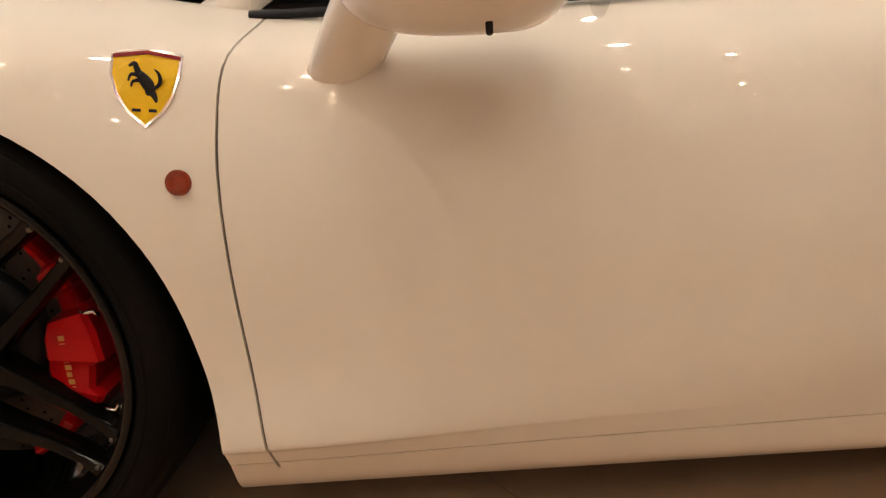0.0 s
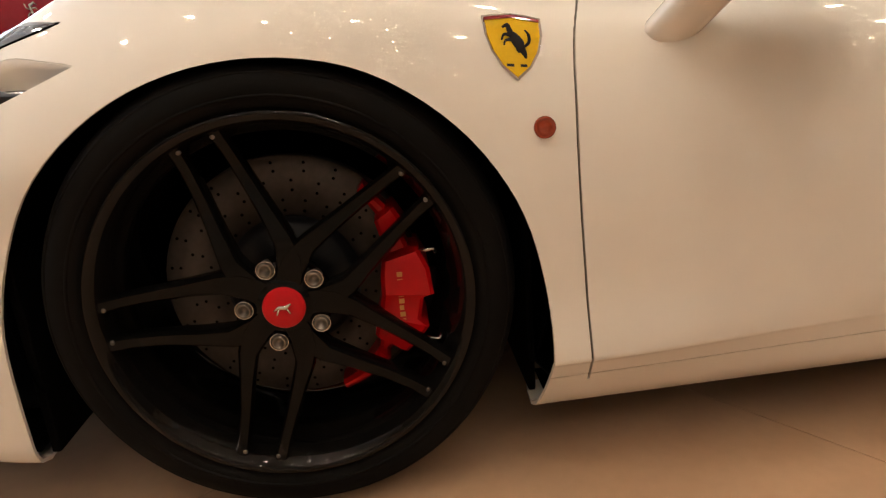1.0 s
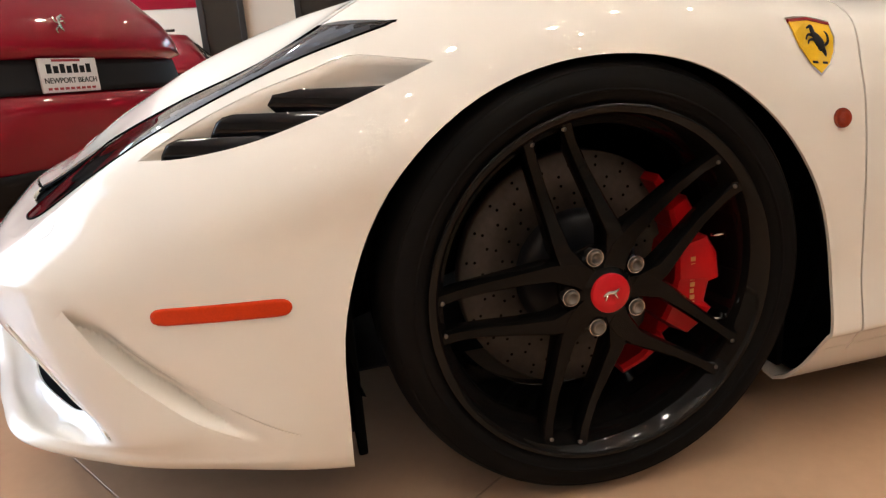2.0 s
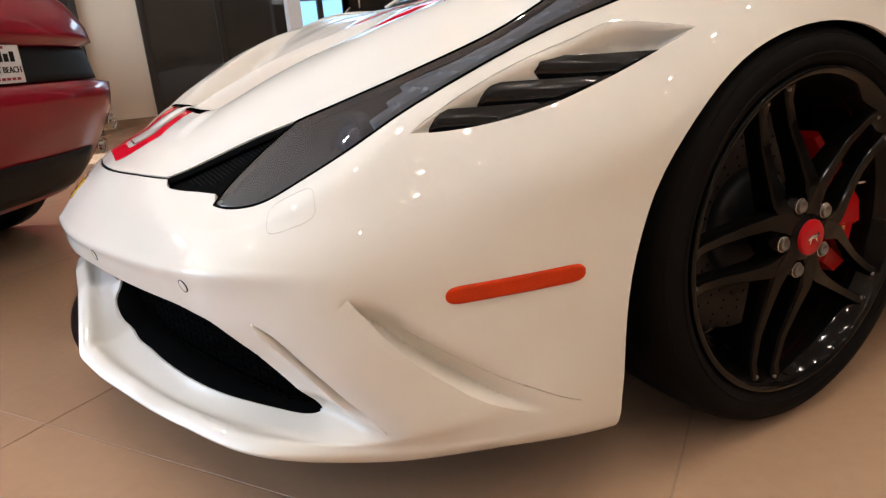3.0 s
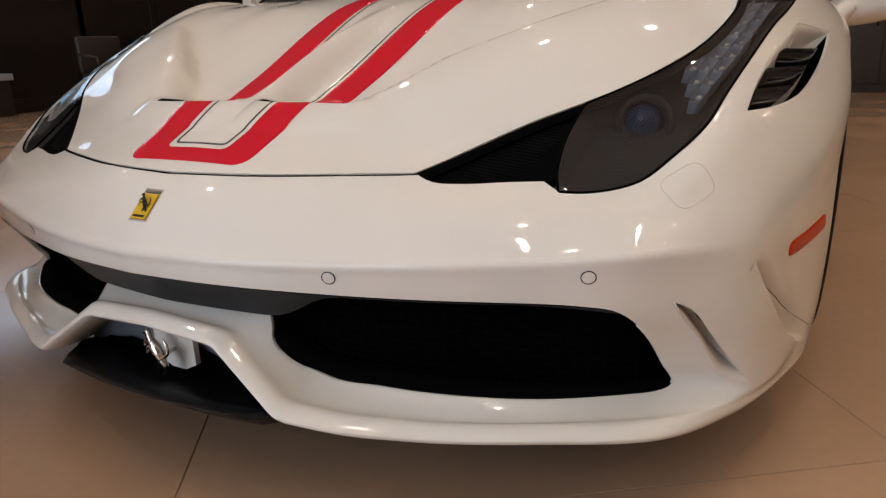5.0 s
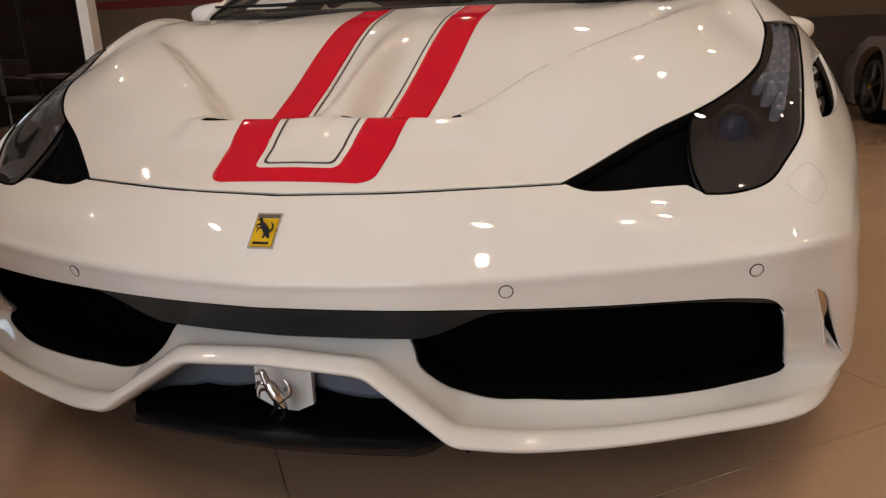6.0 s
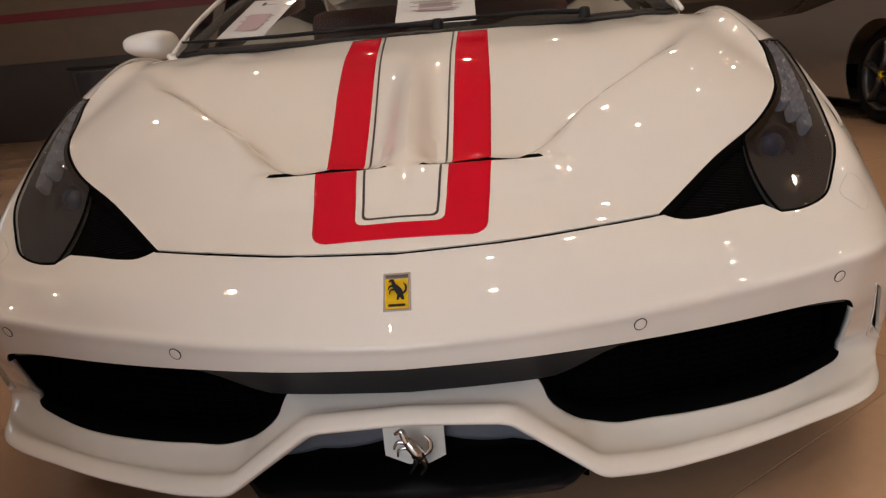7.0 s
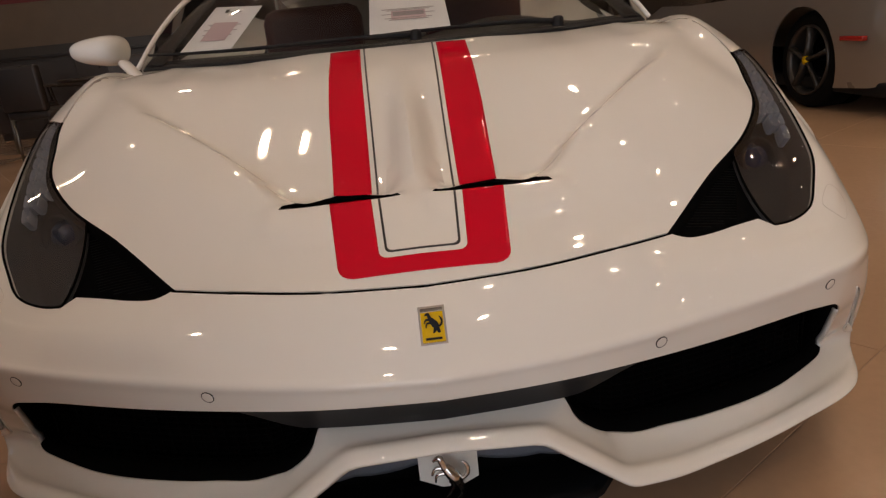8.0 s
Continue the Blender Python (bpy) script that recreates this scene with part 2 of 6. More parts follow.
SIDE_B = [(0, -1.06, .35), (.18, -1.05, .34), (.30, -1.02, .31), (.44, -.97, .30), (.60, -.92, .30), (.726, -.853, .294), (.832, -.785, .312), (.896, -.600, .318), (.946, -.385, .345), (.974, 0, .36), (.963, .428, .385), (.962, .9, .39), (.952, 1.7, .40)]
NOSE_EDGE = [(.000, -1.084, .366), (.176, -1.067, .365), (.313, -1.032, .361), (.450, -.990, .358), (.598, -.938, .357), (.704, -.894, .345), (.816, -.806, .360), (.890, -.612, .366), (.944, -.385, .390), (.974, .000, .425), (.961, .424, .465), (.962, .900, .460), (.955, 1.700, .470)]
CREASE = [(0, -1.090, .402), (.173, -1.070, .403), (.31, -1.040, .405), (.45, -.998, .408), (.60, -.950, .415), (.720, -.902, .425), (.814, -.800, .420), (.886, -.622, .420), (.940, -.385, .455), (.970, 0, .55), (.953, .422, .545), (.955, .9, .53), (.952, 1.7, .54)]
NOSE_MID = [(0, -1.046, .455), (.173, -1.024, .457), (.31, -.992, .459), (.45, -.955, .459), (.60, -.908, .458), (.722, -.842, .468), (.796, -.760, .482), (.866, -.610, .510), (.932, -.385, .555), (.955, 0, .668), (.934, .425, .620), (.942, .9, .60), (.942, 1.7, .61)]
GAP = [(.000, -.986, .503), (.155, -.974, .506), (.300, -.934, .508), (.450, -.894, .499), (.600, -.852, .492), (.700, -.800, .503), (.762, -.698, .562), (.794, -.545, .640), (.838, -.330, .716), (.898, .000, .752), (.886, .430, .704), (.900, .900, .680), (.920, 1.700, .690)]
HOOD_EDGE = [(0.000, -0.950, 0.524), (0.150, -0.935, 0.526), (0.285, -0.898, 0.529), (0.430, -0.850, 0.532), (0.555, -0.748, 0.578), (0.637, -0.670, 0.613), (0.700, -0.578, 0.652), (0.742, -0.455, 0.697), (0.765, -0.290, 0.778), (0.805, -0.020, 0.820), (0.805, 0.450, 0.741), (0.835, 0.900, 0.728), (0.860, 1.700, 0.745)]
HOOD_MID = [(0.000, -0.800, 0.592), (0.140, -0.792, 0.595), (0.240, -0.775, 0.602), (0.360, -0.735, 0.628), (0.460, -0.655, 0.666), (0.540, -0.575, 0.702), (0.600, -0.475, 0.738), (0.650, -0.350, 0.774), (0.690, -0.190, 0.810), (0.745, 0.080, 0.812), (0.745, 0.450, 0.752), (0.760, 0.900, 0.740), (0.750, 1.700, 0.780)]
HOOD_REAR = [(0.000, -0.500, 0.716), (0.115, -0.487, 0.720), (0.210, -0.462, 0.725), (0.305, -0.430, 0.743), (0.385, -0.385, 0.762), (0.455, -0.330, 0.776), (0.520, -0.255, 0.795), (0.580, -0.165, 0.809), (0.640, -0.050, 0.824), (0.715, 0.120, 0.803), (0.712, 0.450, 0.757), (0.700, 0.900, 0.745), (0.650, 1.700, 0.780)]
COWL = [(0.000, -0.060, 0.829), (0.110, -0.056, 0.829), (0.205, -0.046, 0.829), (0.295, -0.030, 0.829), (0.375, -0.010, 0.828), (0.445, 0.015, 0.826), (0.510, 0.012, 0.827), (0.570, 0.022, 0.829), (0.625, 0.040, 0.830), (0.690, 0.150, 0.793), (0.690, 0.450, 0.758), (0.620, 0.900, 0.740), (0.550, 1.700, 0.780)]
CREST_IN = [(x, y + .017, z + .013) if i < 6 else (x + .003, y + .006, z + .012) if i < 8 else tuple(.5 * np.array((x, y, z)) + .5 * np.array(l)) for i, ((x, y, z), l) in enumerate(zip(CREST, LEDGE))]
FLUTE = [tuple(.58 * np.array(a) + .42 * np.array(b) - [0, 0, .0075 if i < 6 else 0]) if i < 8 else tuple(.30 * np.array(a) + .70 * np.array(b)) for i, (a, b) in enumerate(zip(CREST_IN, LEDGE))]
RINGS_FRONT = np.array([UNDER, LIP, CREST, CREST_IN, FLUTE, LEDGE, SIDE_A, SIDE_B, NOSE_EDGE, CREASE, NOSE_MID, GAP, HOOD_EDGE, HOOD_MID, HOOD_REAR, COWL], float)
last = RINGS_FRONT[:, -1]
tail = [last * [1.02, 0, 1] + [0, 2.65, .0], last * [.98, 0, 1.0] + [0, 3.15, .01], last * [.88, 0, .96] + [0, 3.42, .03], last * [.45, 0, .93] + [0, 3.50, .04], last * [0, 0, .93] + [0, 3.51, .04]]
RINGS = np.concatenate([RINGS_FRONT, np.stack(tail, 1)], axis=1)
ST = np.r_[0, np.cumsum(np.linalg.norm(np.diff(RINGS[8:12].mean(0), axis=0), axis=1))]
RK = np.array([0, .6, .80, .98, 1.28, 1.6, 2.2, 2.8, 3.4, 4.0, 4.8, 5.7, 6.3, 7.6, 9.4, 11.2])
# straight runs on either side of the nose crease keep it crisp
soft_ = nonuniform(RINGS, RK, np.array([RK[8] * .35 + RK[9] * .65, RK[9] * .8 + RK[10] * .2]))
keep = np.clip((6.5 - np.arange(RINGS.shape[1])) / 1.5, 0, 1)[:, None]
ups = [RINGS[8] * .35 + RINGS[9] * .65, RINGS[9] * .8 + RINGS[10] * .2]
ups = [u * keep + s_ * (1 - keep) for u, s_ in zip(ups, soft_)]
RINGS = np.concatenate([RINGS[:9], ups[:1], RINGS[9:10], ups[1:], RINGS[10:]])
RK = np.r_[RK[:9], RK[8] * .35 + RK[9] * .65, RK[9], RK[9] * .8 + RK[10] * .2, RK[10:]]
SUB_S, SUB_R = [10, 18, 14, 12, 16, 40, 46, 30, 16, 16, 12, 10, 10, 6, 4, 4, 4], [3, 5, 5, 5, 6, 13, 14, 12, 7, 6, 4, 7, 8, 4, 13, 26, 18]
ts = np.concatenate([np.linspace(ST[i], ST[i + 1], SUB_S[i], endpoint=False) for i in range(17)] + [[ST[17]]])
tr = np.concatenate([np.linspace(RK[i], RK[i + 1], SUB_R[i], endpoint=False) for i in range(len(SUB_R))] + [RK[-1:]])
A = nonuniform(RINGS.transpose(1, 0, 2), ST, ts)          # stations, rings, 3
# the lip's corners under the nose are crisp: straight runs with a small radius
fine = np.linspace(0, ST[4], 400)
for r in range(6):
    q = np.stack([np.interp(fine, ST, RINGS[r, :, k]) for k in range(3)], 1)
    w = 9
    pad = np.concatenate([q[1:w + 1][::-1] * [-1, 1, 1], q, np.repeat(q[-1:], w, 0)])
    q = np.stack([np.convolve(pad[:, k], np.ones(2 * w + 1) / (2 * w + 1), "valid") for k in range(3)], 1)
    sel = ts < ST[3]
    lin = np.stack([np.interp(ts[sel], fine, q[:, k]) for k in range(3)], 1)
    mixw = np.clip((ST[3] - ts[sel]) / (ST[3] - ST[2]), 0, 1)[:, None]
    A[sel, r] = lin * mixw + A[sel, r] * (1 - mixw)
SKIN = nonuniform(A.transpose(1, 0, 2), RK, tr)           # rings, stations, 3
SKIN[:, 0, 0] = 0


def sstep(a, b, x):
    t = np.clip((x - a) / (b - a), 0, 1)
    return t * t * (3 - 2 * t)


SLOT_Y = -0.800
# the sunk channels behind the bonnet slots, with a spine between them
ridge_y = np.array([-.82, -.76, -.66, -.55, -.43, -.28])
ridge_x = np.array([.212, .235, .31, .425, .55, .66])
hx, hy = SKIN[..., 0], SKIN[..., 1]
edge = np.interp(hy, ridge_y, ridge_x)
dip = .050 * sstep(SLOT_Y - .012, SLOT_Y + .115, hy) * (1 - sstep(-.62, -.22, hy)) * (1 - sstep(edge - .055, edge + .030, hx)) * sstep(.0, .060, hx)
top = (SKIN[..., 2] > .56)
SKIN[..., 2] -= np.where(top, dip, 0)
SKIN[..., 2] += np.where(top, .0085, 0) * sstep(-.90, -.81, hy) * (1 - sstep(SLOT_Y + .002, SLOT_Y + .030, hy)) * sstep(.0, .03, hx) * (1 - sstep(.240, .285, hx))

# the bumper side steps in behind a "<" shaped edge and comes back out towards the wheel
def beside(y, z, pts):
    """Signed distance in the side view from a line of (y, z) points; positive above it."""
    best, sign = np.full(y.shape, 9.0), np.ones(y.shape)
    for (ay, az), (by, bz) in zip(pts, pts[1:]):
        ly, lz = by - ay, bz - az
        t = np.clip(((y - ay) * ly + (z - az) * lz) / (ly * ly + lz * lz), 0, 1)
        d = np.hypot(y - ay - t * ly, z - az - t * lz)
        near = d < best
        best, sign = np.where(near, d, best), np.where(near, np.sign(ly * (z - az) - lz * (y - ay)), sign)
    return best * sign


LEG_LOW = [(-.850, .500), (-.765, .390), (-.740, .360), (-.705, .322), (-.668, .287), (-.630, .257), (-.592, .230), (-.555, .210), (-.510, .193), (-.40, .16)]
LEG_UP = [(-.860, .337), (-.765, .391), (-.700, .424), (-.640, .444), (-.50, .47)]
side = (SKIN[..., 0] > .78) & (SKIN[..., 1] > -.80)
above_low = beside(SKIN[..., 1], SKIN[..., 2], LEG_LOW)
below_up = -beside(SKIN[..., 1], SKIN[..., 2], LEG_UP)
OUTER = SKIN.copy()
sink = .034 * sstep(-.014, -.001, above_low) * (1 - sstep(-.006, .040, above_low)) * sstep(-.002, .075, below_up) * (1 - sstep(-.66, -.50, SKIN[..., 1])) * side
SKIN[..., 0] -= .94 * sink
SKIN[..., 1] += .34 * sink

skin = mirrored(grid_mesh(SKIN, flip=True))
bmesh.ops.remove_doubles(skin, verts=skin.verts, dist=1e-5)
bmesh.ops.recalc_face_normals(skin, faces=skin.faces)
skin.normal_update()
if sum(f.normal.y for f in skin.faces if f.calc_center_median().y < -1.03 and f.calc_center_median().z > .38) > 0:
    bmesh.ops.reverse_faces(skin, faces=skin.faces)
full = mirrored(grid_mesh(SKIN, flip=True))
from mathutils.bvhtree import BVHTree
BODY = BVHTree.FromBMesh(full)
full.free()
full = grid_mesh(OUTER, flip=True)
OUTSIDE = BVHTree.FromBMesh(full)
full.free()


def onto(p, d, off=0.0):
    """Moves p along d onto the car's skin, off metres proud of it."""
    d = Vector(d).normalized()
    p = Vector(p)
    hit, nrm, _, _ = BODY.ray_cast(p + d * 0.25, -d)
    if hit is None:
        hit, nrm, _, _ = BODY.find_nearest(p)
    if nrm.dot(d) < 0:
        nrm = -nrm
    return hit + nrm * off



# ================= the white car =================
def empty(name, label, category, loc=(0, 0, 0), group="", kind=""):
    e = new(name)
    e.location = loc
    e.empty_display_size = 0.1
    return tagged(e, label, category, group, kind)


car = empty("sports_car", "pearl white sports car with red bonnet stripes", "car")

HOODSIDE = [(.401, -.898, .513), (.522, -.776, .564), (.637, -.672, .612), (.708, -.570, .652), (.742, -.474, .692), (.760, -.385, .730), (.756, -.315, .768)]
LAMP_OUT = [(.600, -.858, .490), (.640, -.843, .488), (.690, -.808, .496), (.728, -.762, .528), (.758, -.700, .560), (.776, -.622, .602), (.798, -.523, .650), (.821, -.404, .698), (.836, -.325, .722), (.847, -.264, .742)]
LAMP_FRONT = [(.600, -.858, .490), (.590, -.832, .514), (.587, -.780, .556), (.593, -.717, .593)]
TRI_LOW = [(.401, -.898, .513), (.428, -.899, .497), (.472, -.890, .498), (.528, -.870, .502), (.592, -.846, .503)]
VENT_LOW = [(.800, -.632, .572), (.838, -.561, .575), (.872, -.476, .592), (.888, -.379, .619), (.902, -.292, .654), (.906, -.228, .680)]
VENT_TOP = [(.800, -.632, .575), (.812, -.548, .622), (.828, -.466, .657), (.843, -.392, .679), (.854, -.335, .697), (.882, -.278, .690), (.906, -.228, .681)]
ARCH = [(.15, -.395, -.12), (.15, -.393, .10), (.15, -.392, .187), (.15, -.379, .366), (.15, -.306, .527), (.15, -.181, .632), (.15, -.031, .674), (.15, .130, .654), (.15, .253, .575), (.15, .333, .465), (.15, .369, .342), (.15, .378, .218), (.15, .362, .10), (.15, .36, -.12)]
FIN_IN = [(0.756, -0.861, 0.356), (0.766, -0.847, 0.330), (0.788, -0.812, 0.284), (0.802, -0.786, 0.246), (0.813, -0.765, 0.219), (0.828, -0.752, 0.207), (0.855, -0.728, 0.193)]
FIN_OUT = [(.756, -.861, .356), (.779, -.840, .340), (.799, -.811, .301), (.823, -.774, .253), (.843, -.745, .217), (.855, -.728, .193)]
MOUTH_TOP = [(0, -1.084, .366), (.176, -1.067, .365), (.313, -1.033, .361), (.450, -.990, .358), (.598, -.938, .357), (.654, -.915, .355), (.690, -.898, .349), (.712, -.876, .330), (.729, -.848, .294), (.742, -.815, .248), (.751, -.795, .216), (.755, -.787, .203)]
MOUTH_LOW = [(0, -1.012, .306), (.10, -1.010, .304), (.186, -1.004, .299), (.197, -1.003, .286), (.206, -1.003, .266), (.234, -1.004, .241), (.270, -1.004, .219), (.310, -1.002, .208), (.37, -.985, .2035), (.45, -.957, .198), (.61, -.894, .1945), (.70, -.841, .193), (.735, -.812, .1935), (.750, -.796, .197), (.755, -.787, .203)]
DOOR = [(.40, .47, .82), (.55, .465, .81), (.70, .462, .80), (.800, .461, .768), (.847, .458, .742), (.909, .431, .683), (.948, .422, .587), (.958, .422, .463), (.964, .429, .325), (.956, .437, .175)]
LAMP_DIR, VENT_DIR = (.5, -.5, .70), (.80, -.15, .58)

hs = spl([*HOODSIDE[:-1], (.762, -.366, .745)], 40)
k_split = int(np.argmin(np.linalg.norm(hs - np.array(LAMP_FRONT[-1]), axis=1)))
lamp_poly = [*hs, *spl(LAMP_OUT, 40)[::-1], *spl(TRI_LOW, 16)[::-1][1:-1]]
lamp_poly = [onto(p, LAMP_DIR) for p in lamp_poly]


def hole_cutter(poly, d, out=.05, deep=.12):
    d = Vector(d).normalized()
    return prism([Vector(p) for p in poly], d * out, -d * deep)


def join(*bms):
    out = bmesh.new()
    for b in bms:
        me = bpy.data.meshes.new("t")
        b.to_mesh(me)
        out.from_mesh(me)
        bpy.data.meshes.remove(me)
        b.free()
    return out


def lens_poly(cx, hw, y0, w, n=14):
    """A slim eye shape across the bonnet."""
    up = [(cx + hw * math.cos(a), y0 + w * .5 * (1 - math.cos(2 * a)) * .5 + .0, 0) for a in np.linspace(math.pi, 0, n)]
    dn = [(cx + hw * math.cos(a), y0 - .004 * math.sin(a), 0) for a in np.linspace(0, math.pi, n)[1:-1]]
    return up + dn


slot = [(p[0], p[1], .60) for p in lens_poly(.131, .104, SLOT_Y, .196)]
vent_poly = [onto(p, VENT_DIR) for p in [*spl(VENT_LOW, 24), *spl(VENT_TOP, 24)[::-1][1:-1]]]
fin_poly = [onto(p, (.6, -.8, 0)) for p in [*spl(FIN_IN, 20), *spl(FIN_OUT, 20)[::-1][1:-1]]]


def ribbon(pts, dirs, w=.004, d=.03):
    """A thin upright wall along points on the skin, to cut a shut line."""
    pts = [Vector(p) for p in pts]
    bm = bmesh.new()
    sec = []
    for i, p in enumerate(pts):
        n = Vector(dirs[i] if isinstance(dirs, list) else dirs).normalized()
        t = (pts[min(i + 1, len(pts) - 1)] - pts[max(i - 1, 0)]).normalized()
        s = t.cross(n).normalized() * w / 2
        sec.append([bm.verts.new(q) for q in (p + s + n * d, p - s + n * d, p - s - n * d, p + s - n * d)])
    for a, b in zip(sec, sec[1:]):
        for k in range(4):
            bm.faces.new((a[k], a[(k + 1) % 4], b[(k + 1) % 4], b[k]))
    bm.faces.new(sec[0][::-1])
    bm.faces.new(sec[-1])
    bmesh.ops.recalc_face_normals(bm, faces=bm.faces)
    return bm


def local_dirs(pts, d):
    out = []
    for p in pts:
        _, n, _, _ = BODY.find_nearest(Vector(p))
        out.append(n if n.dot(Vector(d)) > 0 else -n)
    return out


mouth_half = [*spl(MOUTH_TOP, 50), *spl(MOUTH_LOW, 50)[::-1][1:]]
mouth = [(x, 0, z) for x, y, z in mouth_half] + [(-x, 0, z) for x, y, z in mouth_half[::-1][1:-1]]
arch_line = [(.15, -.395, -.12), *spl(ARCH[1:-1], 60), (.15, .36, -.12)]
shell = thicken(skin, .006)
openings = mirrored(join(hole_cutter(lamp_poly, LAMP_DIR), hole_cutter(vent_poly, VENT_DIR),
                         prism(fin_poly, Vector((.65, -.75, .1)) * .04 - Vector((.014, .008, .012)), Vector((.65, -.75, .1)) * -.05 + Vector((.017, .010, .015))), prism(slot, (0, 0, .1), (0, 0, -.1)),
                         prism(arch_line, (.5, 0, 0), (1.0, 0, 0)), prism([(p[0], p[1] * 1.06 + 2.65, p[2] * 1.02) for p in arch_line], (.5, 0, 0), (1.0, 0, 0))))
bmesh.ops.recalc_face_normals(openings, faces=openings.faces)
bmesh.ops.recalc_face_normals(shell, faces=shell.faces)
shell = cut(shell, openings)
shell = cut(shell, prism(mouth, (0, -1.3, 0), (0, -.62, 0)))
# shut lines: the bonnet, the doors, the sills
g_half = [*spl([(0, -.986, .503), (.155, -.974, .506), (.30, -.934, .508), (.401, -.898, .513)], 20), *spl(HOODSIDE, 30)[1:], *spl([(.756, -.315, .768), (.745, -.22, .80), (.735, -.12, .818), (.722, -.04, .826), (.700, .02, .826), (.66, .05, .825), (.60, .04, .83)], 14)[1:]]
g_half = [onto(p, (0, -.3, 1)) for p in g_half]
g_full = [Vector((-p[0], p[1], p[2])) for p in g_half[::-1]] + g_half[1:]
d_pts = [onto(p, (1, 0, .3) if p[2] < .76 else (0, 0, 1)) for p in spl(DOOR, 50)]
s_pts = [onto(p, (1, 0, 0)) for p in spl([(.94, .30, .182), (.955, .437, .184), (.95, .85, .196), (.94, 1.3, .205), (.92, 1.75, .21)], 20)]
lines = join(ribbon(g_full, local_dirs(g_full, (0, -.4, 1)), .006), mirrored(ribbon(d_pts, local_dirs(d_pts, (1, 0, .4)), .0036)))
bmesh.ops.recalc_face_normals(lines, faces=lines.faces)
shell = cut(shell, lines)
j_pts = [onto(p, (.85, -.5, 0)) for p in spl([(.868, -.703, .339), (.882, -.662, .308), (.895, -.622, .278), (.907, -.575, .2485), (.920, -.530, .224), (.928, -.490, .203), (.934, -.462, .190)], 40)]
sill_lines = mirrored(join(ribbon(s_pts, (1, 0, 0), .0014, .03), ribbon(j_pts, local_dirs(j_pts, (.85, -.5, 0)), .0013, .02)))
bmesh.ops.recalc_face_normals(sill_lines, faces=sill_lines.faces)
shell = cut(shell, sill_lines)


def islands(bm):
    """Splits a mesh into its loose pieces."""
    left, out = set(bm.faces), []
    while left:
        todo, got = [left.pop()], []
        while todo:
            f = todo.pop()
            got.append(f)
            for e in f.edges:
                for g in e.link_faces:
                    if g in left:
                        left.remove(g)
                        todo.append(g)
        out.append(got)
    return out


def from_faces(faces):
    bm = bmesh.new()
    vm = {}
    for f in faces:
        q = []
        for v in f.verts:
            if v not in vm:
                vm[v] = bm.verts.new(v.co)
            q.append(vm[v])
        try:
            bm.faces.new(q)
        except ValueError:
            pass
    return bm


hood = None
for got in islands(shell):
    if len(got) < 20:
        continue
    vs = {v for f in got for v in f.verts}
    c = sum((v.co for v in vs), Vector()) / len(vs)
    lo = min(v.co.y for v in vs)
    if abs(c.x) < .1 and lo > -1.0 and c.z > .55:
        name = "bonnet"
    elif lo > .38 and min(v.co.z for v in vs) > .15:
        name = "door"
    elif abs(c.x) > .5 and max(v.co.z for v in vs) < .3:
        name = "sill"
    else:
        name = "body_shell"
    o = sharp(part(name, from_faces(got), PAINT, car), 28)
    # slot walls take the near-black too: the shade inside the slots is painted on
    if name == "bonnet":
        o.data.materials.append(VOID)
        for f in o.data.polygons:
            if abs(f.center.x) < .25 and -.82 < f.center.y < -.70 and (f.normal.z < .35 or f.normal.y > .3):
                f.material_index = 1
shell.free()


def gap_liner(pts, dirs, w=.014, off=.0066):
    bm = bmesh.new()
    rows = []
    for i, p in enumerate(pts):
        p = Vector(p)
        n = Vector(dirs[i] if isinstance(dirs, list) else dirs).normalized()
        t = (Vector(pts[min(i + 1, len(pts) - 1)]) - Vector(pts[max(i - 1, 0)])).normalized()
        s_ = t.cross(n).normalized()
        rows.append([bm.verts.new(q) for q in (p - s_ * w - n * off, p + s_ * w - n * off, p + s_ * w - n * (off + .003), p - s_ * w - n * (off + .003))])
    for a_, b_ in zip(rows, rows[1:]):
        for k in range(4):
            bm.faces.new((a_[k], a_[(k + 1) % 4], b_[(k + 1) % 4], b_[k]))
    bmesh.ops.recalc_face_normals(bm, faces=bm.faces)
    return bm


RUBBER = mat("grey_seal_rubber", (0.11, 0.092, 0.075), 0.7, var=0.1, bump=0)
part("bonnet_seal", gap_liner(g_full, local_dirs(g_full, (0, -.4, 1)), off=.0030), VOID, car)
for nm, mesh_ in (("door_seal", gap_liner(d_pts, local_dirs(d_pts, (1, 0, .4)))), ("sill_seal", gap_liner(s_pts[2:], (1, 0, 0), w=.004, off=.0075))):
    other = mesh_.copy()
    for v in other.verts:
        v.co.x *= -1
    bmesh.ops.reverse_faces(other, faces=other.faces)
    part(nm, mesh_, RUBBER, car)
    part(nm, other, RUBBER if nm == "door_seal" else VOID, car)
# underbody
bm = bmesh.new()
un = spl(UNDER[:9], 40)
rows = [[bm.verts.new((x * q[0], q[1], q[2] + .004 - .0)) for x in np.linspace(-1, 1, 9)] for q in un]
rows += [[bm.verts.new((x * w_, y, .128)) for x in np.linspace(-1, 1, 9)] for y, w_ in ((-.36, .62), (0, .60), (.36, .62), (.40, .83), (1.0, .84), (1.7, .83), (2.25, .83), (2.27, .6), (3.0, .6), (3.06, .8), (3.42, .7))]
for a_, b_ in zip(rows, rows[1:]):
    for k in range(8):
        bm.faces.new((a_[k], a_[k + 1], b_[k + 1], b_[k]))
thicken(bm, .004)
bmesh.ops.recalc_face_normals(bm, faces=bm.faces)
